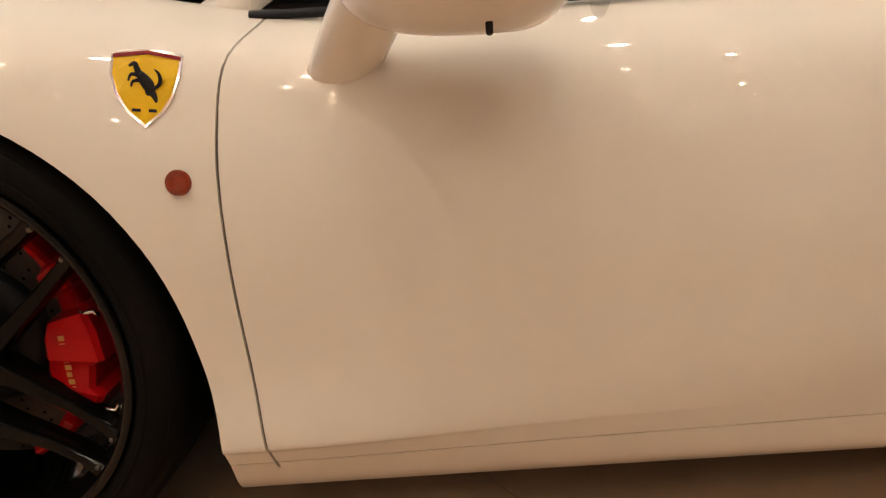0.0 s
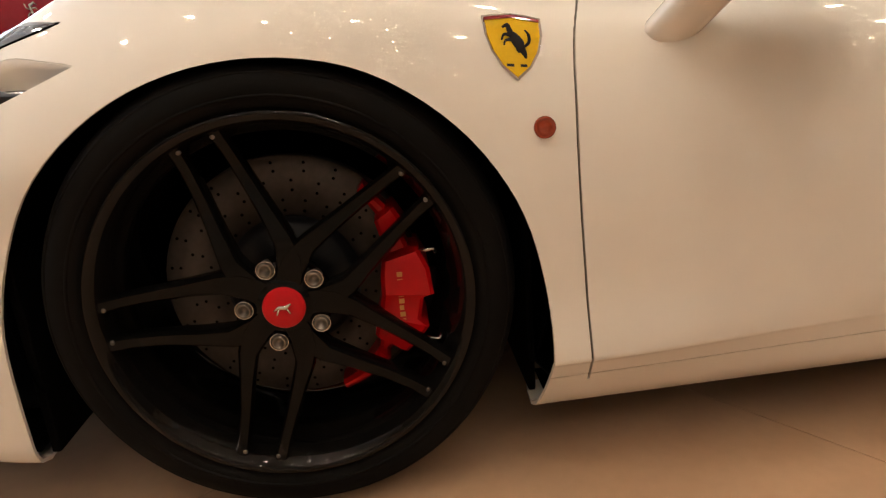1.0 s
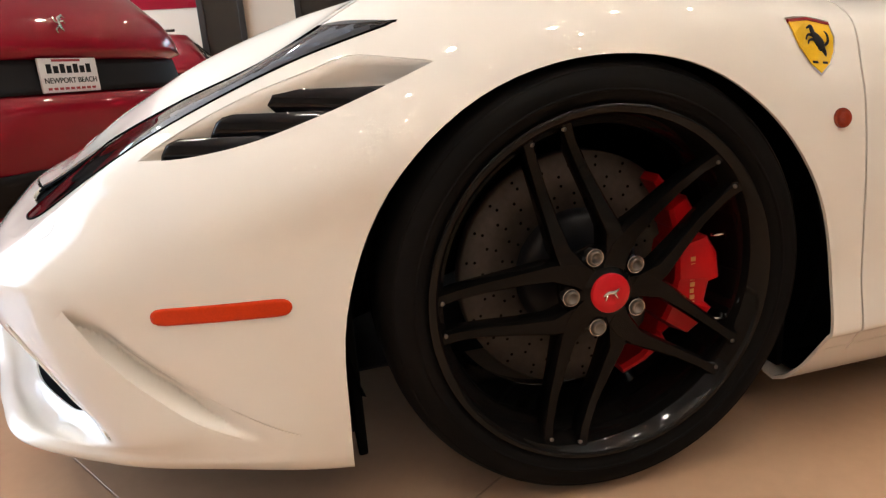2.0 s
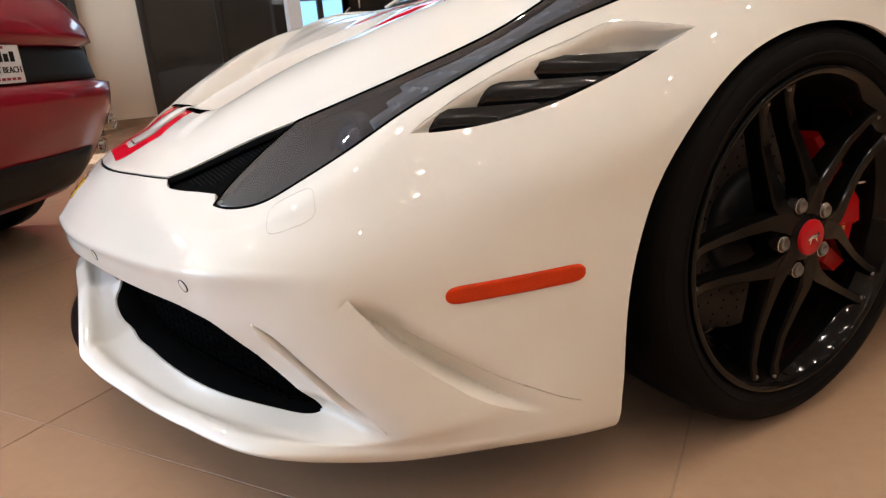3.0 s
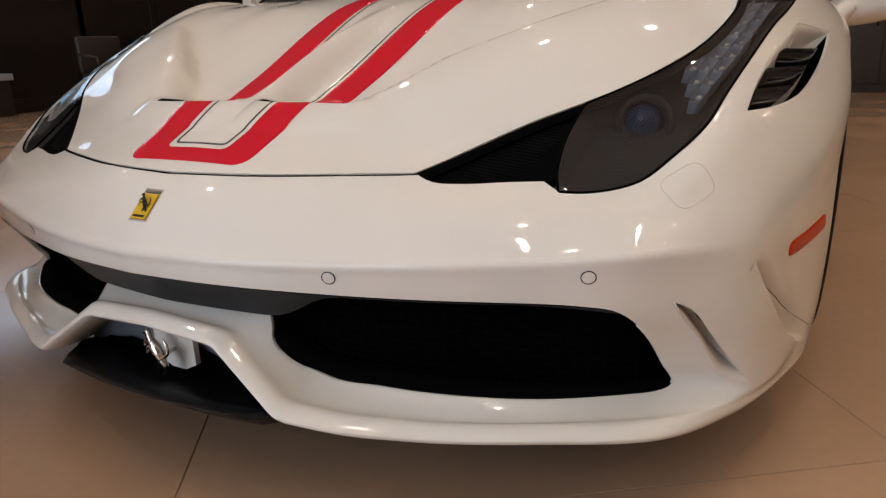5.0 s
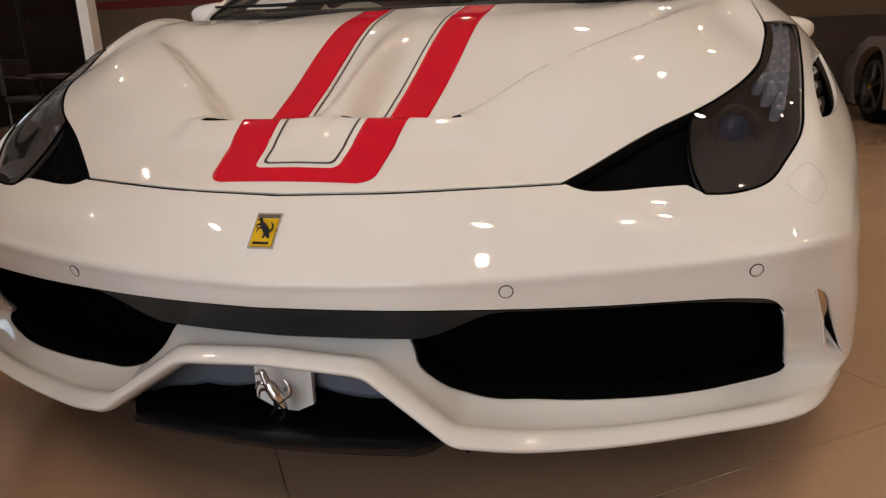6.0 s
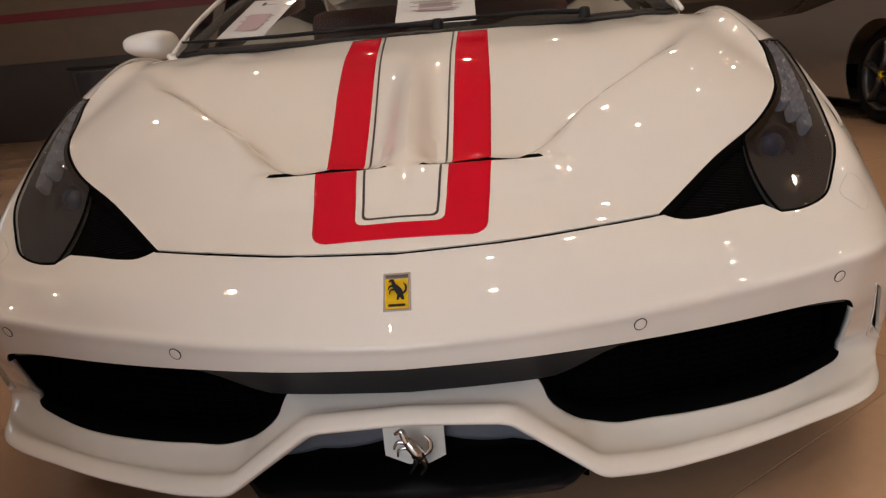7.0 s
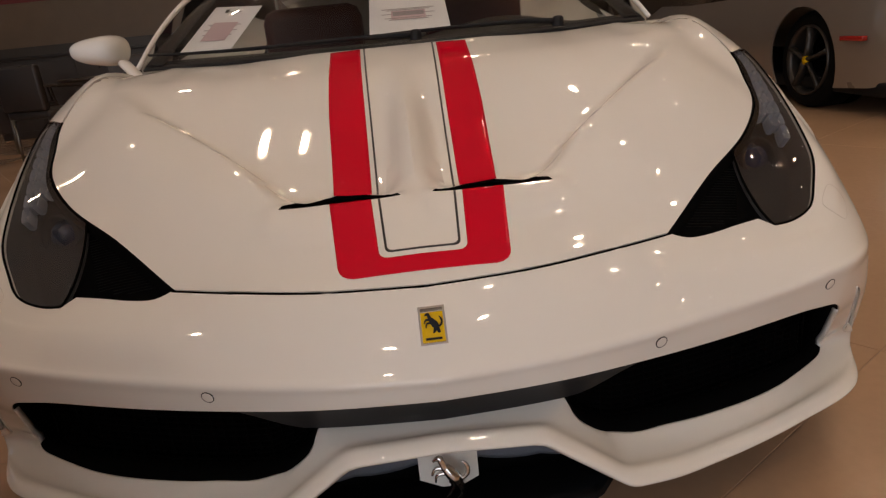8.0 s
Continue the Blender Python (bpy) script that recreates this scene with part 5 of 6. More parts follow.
bmesh.ops.transform(bm, matrix=Matrix.Diagonal((-1, 1, 1, 1)), verts=bm.verts)
part("wheel_arch_liner", bm, VOID, car)

# ================= the showroom =================
X0, X1, Y0, Y1, ZC = -9.5, 7.5, -5.6, 8.5, 4.3
TILE, TURN = 1.21, radians(35.0)


def tile_material():
    m = mat("polished_tan_tile", (0.46, 0.298, 0.188), 0.17, var=0.05, scale=1.6, grain=40, bump=0.006, spec=0.5, rvar=.3)
    nt = m.node_tree
    b = nt.nodes["Principled BSDF"]
    info = nt.nodes.new("ShaderNodeObjectInfo")
    mr = nt.nodes.new("ShaderNodeMapRange")
    mr.inputs[3].default_value, mr.inputs[4].default_value = 0.95, 1.05
    nt.links.new(info.outputs["Random"], mr.inputs[0])
    vm = nt.nodes.new("ShaderNodeVectorMath")
    vm.operation = "SCALE"
    src = b.inputs["Base Color"].links[0].from_socket
    nt.links.new(src, vm.inputs[0])
    nt.links.new(mr.outputs[0], vm.inputs[3])
    nt.links.new(vm.outputs[0], b.inputs["Base Color"])
    return m


TILEMAT = tile_material()
GROUT = mat("grey_brown_grout", (0.33, 0.217, 0.14), 0.8, bump=0.05)
WALLP = mat("beige_wall_paint", (0.62, 0.54, 0.44), 0.6, var=0.03, bump=0.05)
BROWN = mat("dark_brown_wall", (0.050, 0.034, 0.024), 0.35, var=0.1, bump=0.02)
CEIL = mat("ceiling_paint", (0.74, 0.68, 0.60), 0.7, var=0.02, bump=0.03)
LAMPON = glow("downlight_glow", (1.0, 0.815, 0.615), 122.0)
WHITEP = mat("white_column_paint", (0.78, 0.75, 0.70), 0.4, var=0.03, bump=0.03)


def wall(name, x0, x1, y0, y1, z0, z1, m):
    bm = bmesh.new()
    box(bm, x0, x1, y0, y1, z0, z1)
    return tagged(obj(name, bm, m, smooth=False), kind="structure")


floor_ob = wall("floor", X0 - .2, X1 + .2, Y0 - .2, Y1 + .2, -.10, -.0016, GROUT)
tagged(floor_ob, "polished tan floor tiles laid on the diagonal", "floor")
wall("ceiling", X0 - .2, X1 + .2, Y0 - .2, Y1 + .2, ZC, ZC + .2, CEIL)
wall("wall_west_1", X0 - .2, X0, Y0, 1.3, 0, ZC, BROWN)
wall("wall_west_2", X0 - .2, X0, 7.4, Y1, 0, ZC, BROWN)
# unseen lintel, its lower edge set to cut off the sunlit floor strip
wall("wall_west_3", X0 - .2, X0, 1.3, 7.4, 3.57, ZC, BROWN)
wall("wall_east", X1, X1 + .2, Y0, Y1, 0, ZC, WALLP)
wall("wall_north", X0, X1, Y1, Y1 + .2, 0, ZC, BROWN)
# street side with its window openings
for i, (a, b, z0, z1) in enumerate(((X0, -9.2, 0, ZC), (-9.2, -5.6, 0, .25), (-9.2, -4.6, 4.1, ZC), (-4.6, -4.2, 0, ZC), (-4.2, .8, 0, .25), (-4.2, .8, 4.1, ZC), (.8, X1, 0, ZC))):
    wall("wall_south_%d" % (i + 1), a, b, Y0 - .2, Y0, z0, z1, WALLP)

bm = bmesh.new()
h = TILE / 2 - .0016
for s, z in ((1, -.004), (1, -.0004), (1 - .0004 / h, 0.0)):
    [bm.verts.new((sx * h * s, sy * h * s, z)) for sx, sy in ((-1, -1), (1, -1), (1, 1), (-1, 1))]
bm.verts.ensure_lookup_table()
V = bm.verts
for k in range(4):
    for r in (0, 4):
        bm.faces.new((V[r + k], V[r + (k + 1) % 4], V[r + 4 + (k + 1) % 4], V[r + 4 + k]))
bm.faces.new((V[8], V[9], V[10], V[11]))
tile_me = bpy.data.meshes.new("tile")
bm.to_mesh(tile_me)
bm.free()
tile_me.materials.append(TILEMAT)
ex, ey = Vector((math.cos(TURN), math.sin(TURN), 0)), Vector((-math.sin(TURN), math.cos(TURN), 0))
corner = Vector((.112, -1.20, 0))
for i in range(-9, 9):
    for j in range(-6, 10):
        p = corner + ex * (i + .5) * TILE + ey * (j + .5) * TILE
        if X0 - .5 < p.x < X1 + .5 and Y0 - .5 < p.y < Y1 + .5:
            t = new("tile", tile_me)
            t.parent = floor_ob
            t.matrix_basis = Matrix.Translation(p) @ Matrix.Rotation(TURN, 4, "Z")

# ceiling downlights
dl = empty("downlight", "round recessed ceiling downlight, lit", "ceiling light", group="ceiling downlights")
# ring hung below the ceiling to narrow the beam
bm = bmesh.new()
lathe(bm, [(0, .062), (-.030, .062), (-.033, .057), (-.030, .050), (.0, .047)], 24, Matrix.Rotation(radians(-90), 4, "Y"))
part("trim_ring", bm, WHITEP, dl)
bm = bmesh.new()
bmesh.ops.create_circle(bm, cap_ends=True, radius=.038, segments=24)
bmesh.ops.reverse_faces(bm, faces=bm.faces)
part("lamp_face", bm, LAMPON, dl)
# (3.3, -.3) to (2.7, 2.5) are extra lamps added to brighten the floor
spots = [(-1.92, 3.87), (.2, 3.3), (2.28, 3.8), (1.95, .62), (-.7, 1.54), (-3.3, -1.9), (1.02, -2.88), (2.83, -1.42), (1.1, 1.7), (-2.87, 1.97), (-6.07, -.65), (-5.0, 2.1), (.75, -1.73), (1.82, -.72), (-5.7, -4.5), (2.9, 1.1), (3.3, -.3), (3.4, 1.9), (3.5, -2.2), (2.7, 2.5),
         (-1.1, -3.9), (-3.4, -4.3), (-6.6, 4.2), (-3.8, 5.4), (-1.2, 6.2), (1.0, 5.6), (-5.6, 7.2)]
spots += [(4.2 + .72 * i + .18 * (j % 2), -3.6 + 1.0 * j + .15 * (i % 2)) for i in range(5) for j in range(9)]
first = True
for x, y in spots:
    # sizes differ by area to balance the light on car and floor
    m = Matrix.Translation((x, y, ZC - .006)) @ Matrix.Scale(1.5 if first else .50 if x > 4 else .62 if x > 2.6 else 1.25 if x < -.9 and y < -1.8 else 1, 4)
    if first:
        dl.matrix_basis = m
        first = False
    else:
        copy_thing(dl, m)

# ================= round the room =================
RED_PAINT = mat("deep_red_paint", (0.25, 0.003, 0.015), 0.3, coat=0.8, spec=0.1, var=0.03, bump=0, coat_rough=.02)
SILVER = mat("silver_grey_paint", (0.27, 0.235, 0.205), 0.3, metal=0.4, coat=1.0, var=0.04, bump=0, coat_rough=.03)
DARKGLASS = mat("dark_tinted_glass", (0.022, 0.017, 0.013), 0.06, var=0.15, bump=0)
CLEAR = thin_glass("door_glass", (.85, .92, .95))
FRAME = mat("bronze_frame", (0.035, 0.028, 0.022), 0.4, metal=.5, var=0.1, bump=0.02)
CREAM = mat("cream_wall_paint", (0.66, 0.55, 0.42), 0.6, var=0.03, bump=0.05)
DARKWOOD = mat("dark_wood", (0.030, 0.018, 0.012), 0.4, var=0.25, scale=8, bump=0.05)
LEATHER = mat("dark_leather", (0.022, 0.015, 0.012), 0.5, var=0.2, bump=0.1)


def red_car():
    e = empty("red_sports_car", "deep red sports car seen from behind", "car", (-4.4, -1.57, 0))
    yc = -1.57

    def sect(z):
        """Rearward reach and half width of the tail by height."""
        zz = [.22, .30, .42, .56, .66, .68, .81, .83, .90, .98, 1.10, 1.20]
        xr = [-2.52, -2.44, -2.38, -2.30, -2.29, -2.35, -2.37, -2.31, -2.32, -2.36, -2.46, -2.62]
        hw = [.80, .86, .90, .92, .92, .88, .86, .87, .86, .82, .74, .66]
        return np.interp(z, zz, xr), np.interp(z, zz, hw)
    P = []
    for z in np.r_[np.linspace(.22, .66, 9), np.linspace(.68, .81, 6), np.linspace(.83, 1.20, 13)]:
        xr, hw = sect(z)
        row = []
        for s in np.linspace(-1, 1, 41):
            a = s * math.pi / 2
            y = hw * np.sign(math.sin(a)) * abs(math.sin(a)) ** .62
            x = xr - .36 * (1 - abs(math.cos(a)) ** .75)
            row.append((x, yc + y, z))
        side = []
        for x, w_, top in ((-3.3, 1.0, 1.04), (-3.8, 1.03, .98), (-4.3, 1.05, .95), (-4.9, 1.06, .94), (-5.4, 1.06, .90), (-5.9, 1.0, .78), (-6.15, .86, .62), (-6.25, .60, .52)):
            side.append((x, w_ * hw * (1 if x > -4.2 else .90 / max(hw, .80) * .98), .22 + (z - .22) * (top - .22) / .98))
        row = [(x, yc - w_, q) for x, w_, q in side[::-1]] + row + [(x, yc + w_, q) for x, w_, q in side]
        P.append(row)
    P = np.array(P)
    deck = [P[-1:] * [1, f, 1] + [0, yc * (1 - f), .04 * (1 - f)] for f in (.8, .5, .2, 0)]
    P = np.concatenate([P] + deck)
    bm = grid_mesh(P)
    bmesh.ops.contextual_create(bm, geom=[e_ for e_ in bm.edges if e_.is_boundary and all(v.co.x < -6.2 for v in e_.verts)])
    bmesh.ops.recalc_face_normals(bm, faces=bm.faces)
    kids = [part("body", bm, RED_PAINT, None)]

    def on_tail(y, z, off):
        xr, hw = sect(z)
        k = min(.999, abs(y - yc) / hw)
        a = math.asin(k ** (1 / .62))
        return Vector((xr - .36 * (1 - math.cos(a) ** .75) + off, y, z))
    Q = np.array([[on_tail(y, z, .022) for y in np.linspace(yc - .78, yc + .78, 36)] for z in np.linspace(.682, .808, 6)])
    kids.append(part("rear_panel", sheet(Q, .004), BLACK, None, "black mesh panel across the tail"))
    Q = np.array([[on_tail(y, z, .008) for y in np.linspace(yc - .60, yc + .60, 30)] for z in np.linspace(.24, .40, 5)])
    kids.append(part("diffuser", sheet(Q, .004), BLACK, None))
    bm = bmesh.new()
    box(bm, -2.332, -2.322, yc - .135, yc + .135, .684, .812, .003)
    plate_ = part("dealer_plate", bm, PAPER, None, "white dealer plate with dark lettering")
    kids.append(plate_)
    for txt, z, size in (("NEWPORT BEACH", .728, .0295),):
        cu = bpy.data.curves.new("plate_text", "FONT")
        cu.body, cu.size, cu.align_x, cu.align_y, cu.extrude = txt, size, "CENTER", "CENTER", .0008
        to = new("plate_lettering", cu)
        to.matrix_world = Matrix.Translation((-2.3205, yc, z)) @ Matrix(((0, 0, 1, 0), (1, 0, 0, 0), (0, 1, 0, 0), (0, 0, 0, 1)))
        me = bpy.data.meshes.new_from_object(to.evaluated_get(bpy.context.evaluated_depsgraph_get()))
        mw = to.matrix_world.copy()
        bpy.data.objects.remove(to)
        me.transform(mw)
        me.materials.append(BLACK)
        t_ = new("plate_lettering", me)
        t_.parent = plate_
    for k in range(7):
        y = yc - .104 + k * .0305
        bm = bmesh.new()
        box(bm, -2.322, -2.320, y, y + .021, .756, .790 - (.007 if k % 2 else 0))
        part("plate_name_bar", bm, BLACK, plate_, smooth=False)
    small = mat("red_print", (.35, .03, .04), .5, bump=0)
    for k in range(9):
        y = yc - .112 + k * .0255
        bm = bmesh.new()
        box(bm, -2.322, -2.320, y, y + .016, .694, .703)
        part("plate_small_bar", bm, small, plate_, smooth=False)
    bm = bmesh.new()
    box(bm, -2.322, -2.320, yc - .075, yc + .055, .799, .808)
    part("plate_sticker", bm, small, plate_, smooth=False)
    bm = bmesh.new()
    x0 = -2.335
    for pts_, r_ in (([(-.016, -.026), (-.002, -.012), (.006, .004), (.002, .020), (-.012, .032), (-.026, .022)], [.003, .006, .008, .0075, .005, .0025]),
                     ([(.0, .010), (-.018, .012), (-.026, .002)], [.004, .003, .002]), ([(.004, -.006), (.020, -.020), (.014, -.036)], [.005, .0035, .002]),
                     ([(.008, .004), (.022, .010), (.026, .026)], [.003, .003, .0015])):
        tube(bm, [(x0 + .012, yc - u_, .937 + v_) for u_, v_ in pts_], r_, 8)
    kids.append(part("tail_emblem", bm, CHROME, None, "small chrome emblem as a plain curl"))
    for s in (-1, 1):
        for z in (.375, .485):
            bm = bmesh.new()
            lathe(bm, [(-.12, .036), (.02, .036), (.024, .033), (.020, .030), (-.08, .028), (-.08, 0)], 24, Matrix.Translation(on_tail(yc + s * .78, z, .012)))
            kids.append(part("exhaust_pipe", bm, CHROME, None, "bright steel exhaust pipe"))
    # cabin
    Pc = np.array([[(x, yc + s * w_, z) for s in np.linspace(-1, 1, 13)] for x, w_, z in ((-2.75, .64, 1.21), (-3.0, .62, 1.26), (-3.4, .60, 1.30), (-3.9, .59, 1.30), (-4.4, .62, 1.22), (-4.85, .68, 1.0))])
    Pc[..., 2] -= .10 * np.abs(np.linspace(-1, 1, 13))[None] ** 3
    kids.append(part("roof", sheet(Pc, .01), RED_PAINT, None))
    Pw = np.array([[(x + .02, yc + s * w_, z + .012) for s in np.linspace(-1, 1, 9)] for x, w_, z in ((-4.42, .56, 1.205), (-4.62, .59, 1.11), (-4.82, .62, 1.01))])
    Pw[..., 2] -= .08 * np.abs(np.linspace(-1, 1, 9))[None] ** 3
    kids.append(part("windscreen", sheet(Pw, .004), DARKGLASS, None))
    for s in (-1, 1):
        Pw = np.array([[(x, yc + s * (w0 + (w1 - w0) * k), z0 + (z1 - z0) * k) for k in (0, .35, .7, 1)] for x, w0, z0, w1, z1 in ((-2.9, .64, 1.12, .62, 1.18), (-3.3, .80, 1.0, .60, 1.21), (-3.8, .84, .95, .595, 1.22), (-4.3, .84, .93, .62, 1.16), (-4.6, .84, .92, .66, 1.05), (-4.85, .84, .92, .72, .96))])
        kids.append(part("side_window", sheet(Pw, .004), DARKGLASS, None, "dark tinted side window"))
    Pg = np.array([[(x, yc + s * w_, z) for s in np.linspace(-1, 1, 13)] for x, w_, z in ((-2.80, .56, 1.235), (-3.0, .54, 1.272), (-3.3, .50, 1.305))])
    kids.append(part("rear_window", sheet(Pg, .004), DARKGLASS, None))
    for x in (-3.15, -5.35):
        for s in (-1, 1):
            bm = bmesh.new()
            lathe(bm, [(-.12, .20), (-.12, .30), (-.09, .335), (.09, .335), (.12, .30), (.12, .22), (.06, .20), (.06, 0)], 40, Matrix.Translation((x, yc + s * .76, .335)) @ Matrix.Rotation(radians(90), 4, "Z"))
            kids.append(part("wheel", bm, TYRE, None))
    for k in kids:
        k.parent = e
        k.matrix_parent_inverse = e.matrix_basis.inverted()
    return e


red = red_car()
red.matrix_basis = Matrix.Translation((-1.13, -1.235, 0)) @ Matrix.Rotation(radians(58), 4, "Z") @ Matrix.Translation((-2.07, 0, 0))
far_red = copy_thing(red, pose(-7.40, -2.02, 0))
tagged(far_red, "deep red sports car parked by the cream wall", "car")


DARKRIM = mat("dark_grey_alloy", (.055, .050, .046), .35, metal=.6, bump=0)


def silver_car():
    e = empty("silver_sports_car", "silver grey sports car parked alongside", "car", (3.6, 4.2, 0))
    xs = 2.60                                  # its near side
    P = []
    for y, lean, zt, zb in ((1.50, .30, .62, .30), (1.58, .12, .78, .24), (1.75, .03, .90, .20), (2.1, .0, .95, .18), (2.5, -.03, .98, .17), (3.0, -.01, .95, .17), (3.8, .03, .86, .16), (4.6, .02, .84, .16), (5.3, -.01, .86, .17), (5.9, .04, .74, .18), (6.3, .22, .56, .22)):
        row = []
        for k in np.linspace(0, 1, 9):
            z = zb + (zt - zb) * k
            row.append((xs + lean + .16 * max(0, k - .45) ** 1.6 + .05 * (1 - k) ** 3, y, z))
        row += [(xs + .45, y, zt + .05), (xs + .95, y, zt + .07)]
        row += [(2 * (xs + .95) - q[0], q[1], q[2]) for q in row[-2::-1]]
        P.append(row)
    bm = grid_mesh(np.array(P))
    bm.normal_update()
    thicken(bm, .01)
    bmesh.ops.recalc_face_normals(bm, faces=bm.faces)
    cutter = join(*[prism([(xs - .3, yy + .40 * math.cos(a), .36 + .40 * math.sin(a)) for a in np.linspace(0, 2 * math.pi, 40, endpoint=False)], (0, 0, 0), (.62, 0, 0)) for yy in (2.45, 5.1)])
    bmesh.ops.recalc_face_normals(cutter, faces=cutter.faces)
    kids = [sharp(part("body", cut(bm, cutter), SILVER, None), 40)]
    Pc = np.array([[(xs + .95 + s * w_, y, z) for s in np.linspace(-1, 1, 13)] for y, w_, z in ((2.2, .66, .99), (2.9, .60, 1.16), (3.5, .56, 1.22), (4.1, .60, 1.16), (4.9, .68, .92))])
    Pc[..., 2] -= .12 * np.abs(np.linspace(-1, 1, 13))[None] ** 3
    kids.append(part("roof", sheet(Pc, .01), SILVER, None))
    for s in (-1, 1):
        Pw = np.array([[(xs + .95 + s * (w0 + (w1 - w0) * k), y, z0 + (z1 - z0) * k) for k in (0, .35, .7, 1)] for y, w0, z0, w1, z1 in ((2.3, .72, .96, .64, .95), (2.9, .74, .95, .595, 1.045), (3.5, .76, .88, .555, 1.105), (4.1, .76, .86, .595, 1.045), (4.7, .74, .85, .65, .87))])
        kids.append(part("side_window", sheet(Pw, .004), DARKGLASS, None, "dark tinted side window"))
    Pw = np.array([[(xs + .95 + s * w_, y, z - .12 * abs(s * .9) ** 3 + .014) for s in np.linspace(-1, 1, 13)] for y, w_, z in ((4.15, .54, 1.145), (4.5, .57, 1.04), (4.85, .60, .935))])
    kids.append(part("windscreen", sheet(Pw, .004), DARKGLASS, None))
    for yy in (2.45, 5.1):
        bm = bmesh.new()
        lathe(bm, [(-.02, .255), (.0, .29), (-.012, .345), (-.05, .362), (-.22, .362), (-.24, .30)], 56, Matrix.Translation((xs + .06, yy, .362)) @ Matrix.Rotation(radians(180), 4, "Z"))
        wh = part("tyre", bm, TYRE, None)
        kids.append(wh)
        bm = bmesh.new()
        lathe(bm, [(-.02, .262), (.002, .262), (.004, .250), (-.03, .235), (-.18, .22)], 56, Matrix.Translation((xs + .06, yy, .362)) @ Matrix.Rotation(radians(180), 4, "Z"))
        part("rim", bm, DARKRIM, wh)
        for k in range(5):
            bm = bmesh.new()
            a = radians(90 + 72 * k)
            pts = [Vector((xs + .066 + .02 * (r / .24), yy + r * math.cos(a), .362 + r * math.sin(a))) for r in (.03, .10, .17, .245)]
            tube(bm, pts, [.040, .030, .032, .044], 8, flat=.5)
            part("spoke", bm, DARKRIM, wh)
        bm = bmesh.new()
        lathe(bm, [(-.01, .034), (.012, .032), (.014, 0)], 24, Matrix.Translation((xs + .055, yy, .362)) @ Matrix.Rotation(radians(180), 4, "Z"))
        part("yellow_cap", bm, YELLOW, wh, "yellow wheel cap")
        bm = bmesh.new()
        lathe(bm, [(-.05, .36), (-.30, .36), (-.30, 0)], 40, Matrix.Translation((xs + .08, yy, .362)) @ Matrix.Rotation(radians(180), 4, "Z"))
        kids.append(part("arch_liner", bm, VOID, None))
    bm = bmesh.new()
    box(bm, xs - .012, xs + .03, 1.74, 1.98, .515, .55, .008)
    kids.append(part("side_marker", bm, mat("red_marker_lens", (.40, .012, .008), .25, coat=1.0, bump=0), None, "red side marker lamp"))
    bm = bmesh.new()
    box(bm, xs + .10, xs + 1.8, 1.6, 6.2, .14, .24, .02)
    kids.append(part("underbody", bm, BLACK, None))
    for k in kids:
        k.parent = e
        k.matrix_parent_inverse = e.matrix_basis.inverted()
    return e


silver = silver_car()
silver.matrix_basis = Matrix.Translation((4.08, 4.9, 0))

# columns and partitions
for i, (x, y, w) in enumerate(((-7.90, 1.82, .09), (-4.53, 4.06, .06))):
    tagged(wall("column_%d" % (i + 1), x - w, x + w, y - w, y + w, 0, ZC, WHITEP), "square white painted column", "column")


def glass_partition(name, x, y0, y1, panes, glass_m, label, sill=.18, split=None):
    e = empty(name, label, "partition", (x, (y0 + y1) / 2, 0), kind="structure")
    inv = e.matrix_basis.inverted()
    step = (y1 - y0) / panes
    made = []
    for k in range(panes):
        bm = bmesh.new()
        box(bm, x - .006, x + .006, y0 + k * step + .04, y0 + (k + 1) * step - .04, sill, split or ZC - .1)
        pane = part("pane", bm, glass_m, None, smooth=False)
        pane.visible_shadow = glass_m is not CLEAR
        made.append(pane)
        if split:
            bm = bmesh.new()
            box(bm, x - .006, x + .006, y0 + k * step + .04, y0 + (k + 1) * step - .04, split + .06, ZC - .1)
            made.append(part("transom_pane", bm, CLEAR, None, smooth=False))
            made[-1].visible_shadow = False
    for k in range(panes + 1):
        bm = bmesh.new()
        box(bm, x - .03, x + .03, y0 + k * step - .04, y0 + k * step + .04, 0, split + .06 if split else ZC, .004)
        made.append(part("upright", bm, FRAME, None, smooth=False))
    for z0, z1 in ((.0, sill), (ZC - .1, ZC)) + (((split, split + .06),) if split else ()):
        bm = bmesh.new()
        box(bm, x - .035, x + .035, y0, y1, z0, z1, .004)
        made.append(part("rail", bm, FRAME, None, smooth=False))
    for o in made:
        o.parent = e
        o.matrix_parent_inverse = inv
    return e


glass_partition("dark_glass_partition", -8.3, -.10, 1.86, 2, DARKGLASS, "dark tinted full-height glass partition")
glass_partition("glass_door_wall", -8.3, 1.95, 2.75, 2, CLEAR, "clear glass doors in bronze frames", .83, 1.52)
# its unseen upper part is left clear to let the sun onto the floor
glass_partition("transom_partition", -8.3, 2.75, 4.6, 1, DARKGLASS, "dark tinted glass partition, clear above to pass the sun", .18, 1.66)
glass_partition("brown_glass_partition", -8.3, 4.6, 8.3, 3, DARKGLASS, "dark brown tinted glass partition")
wall("wall_cream", -8.6, -8.35, Y0, -.14, 0, ZC, CREAM)
glass_partition("dark_doorway", -8.29, -1.42, -.88, 1, DARKGLASS, "dark glass door in the cream wall", .05)
wall("trim_red", -8.35, -8.33, Y0, -1.46, 1.72, 1.95, RED_PAINT)
bm = bmesh.new()
box(bm, -8.34, -8.32, Y0, -.14, 0, .12, .004)
tagged(obj("baseboard", bm, mat("tan_skirting", (.30, .19, .11), .4, var=.08, bump=.01), smooth=False), kind="structure")
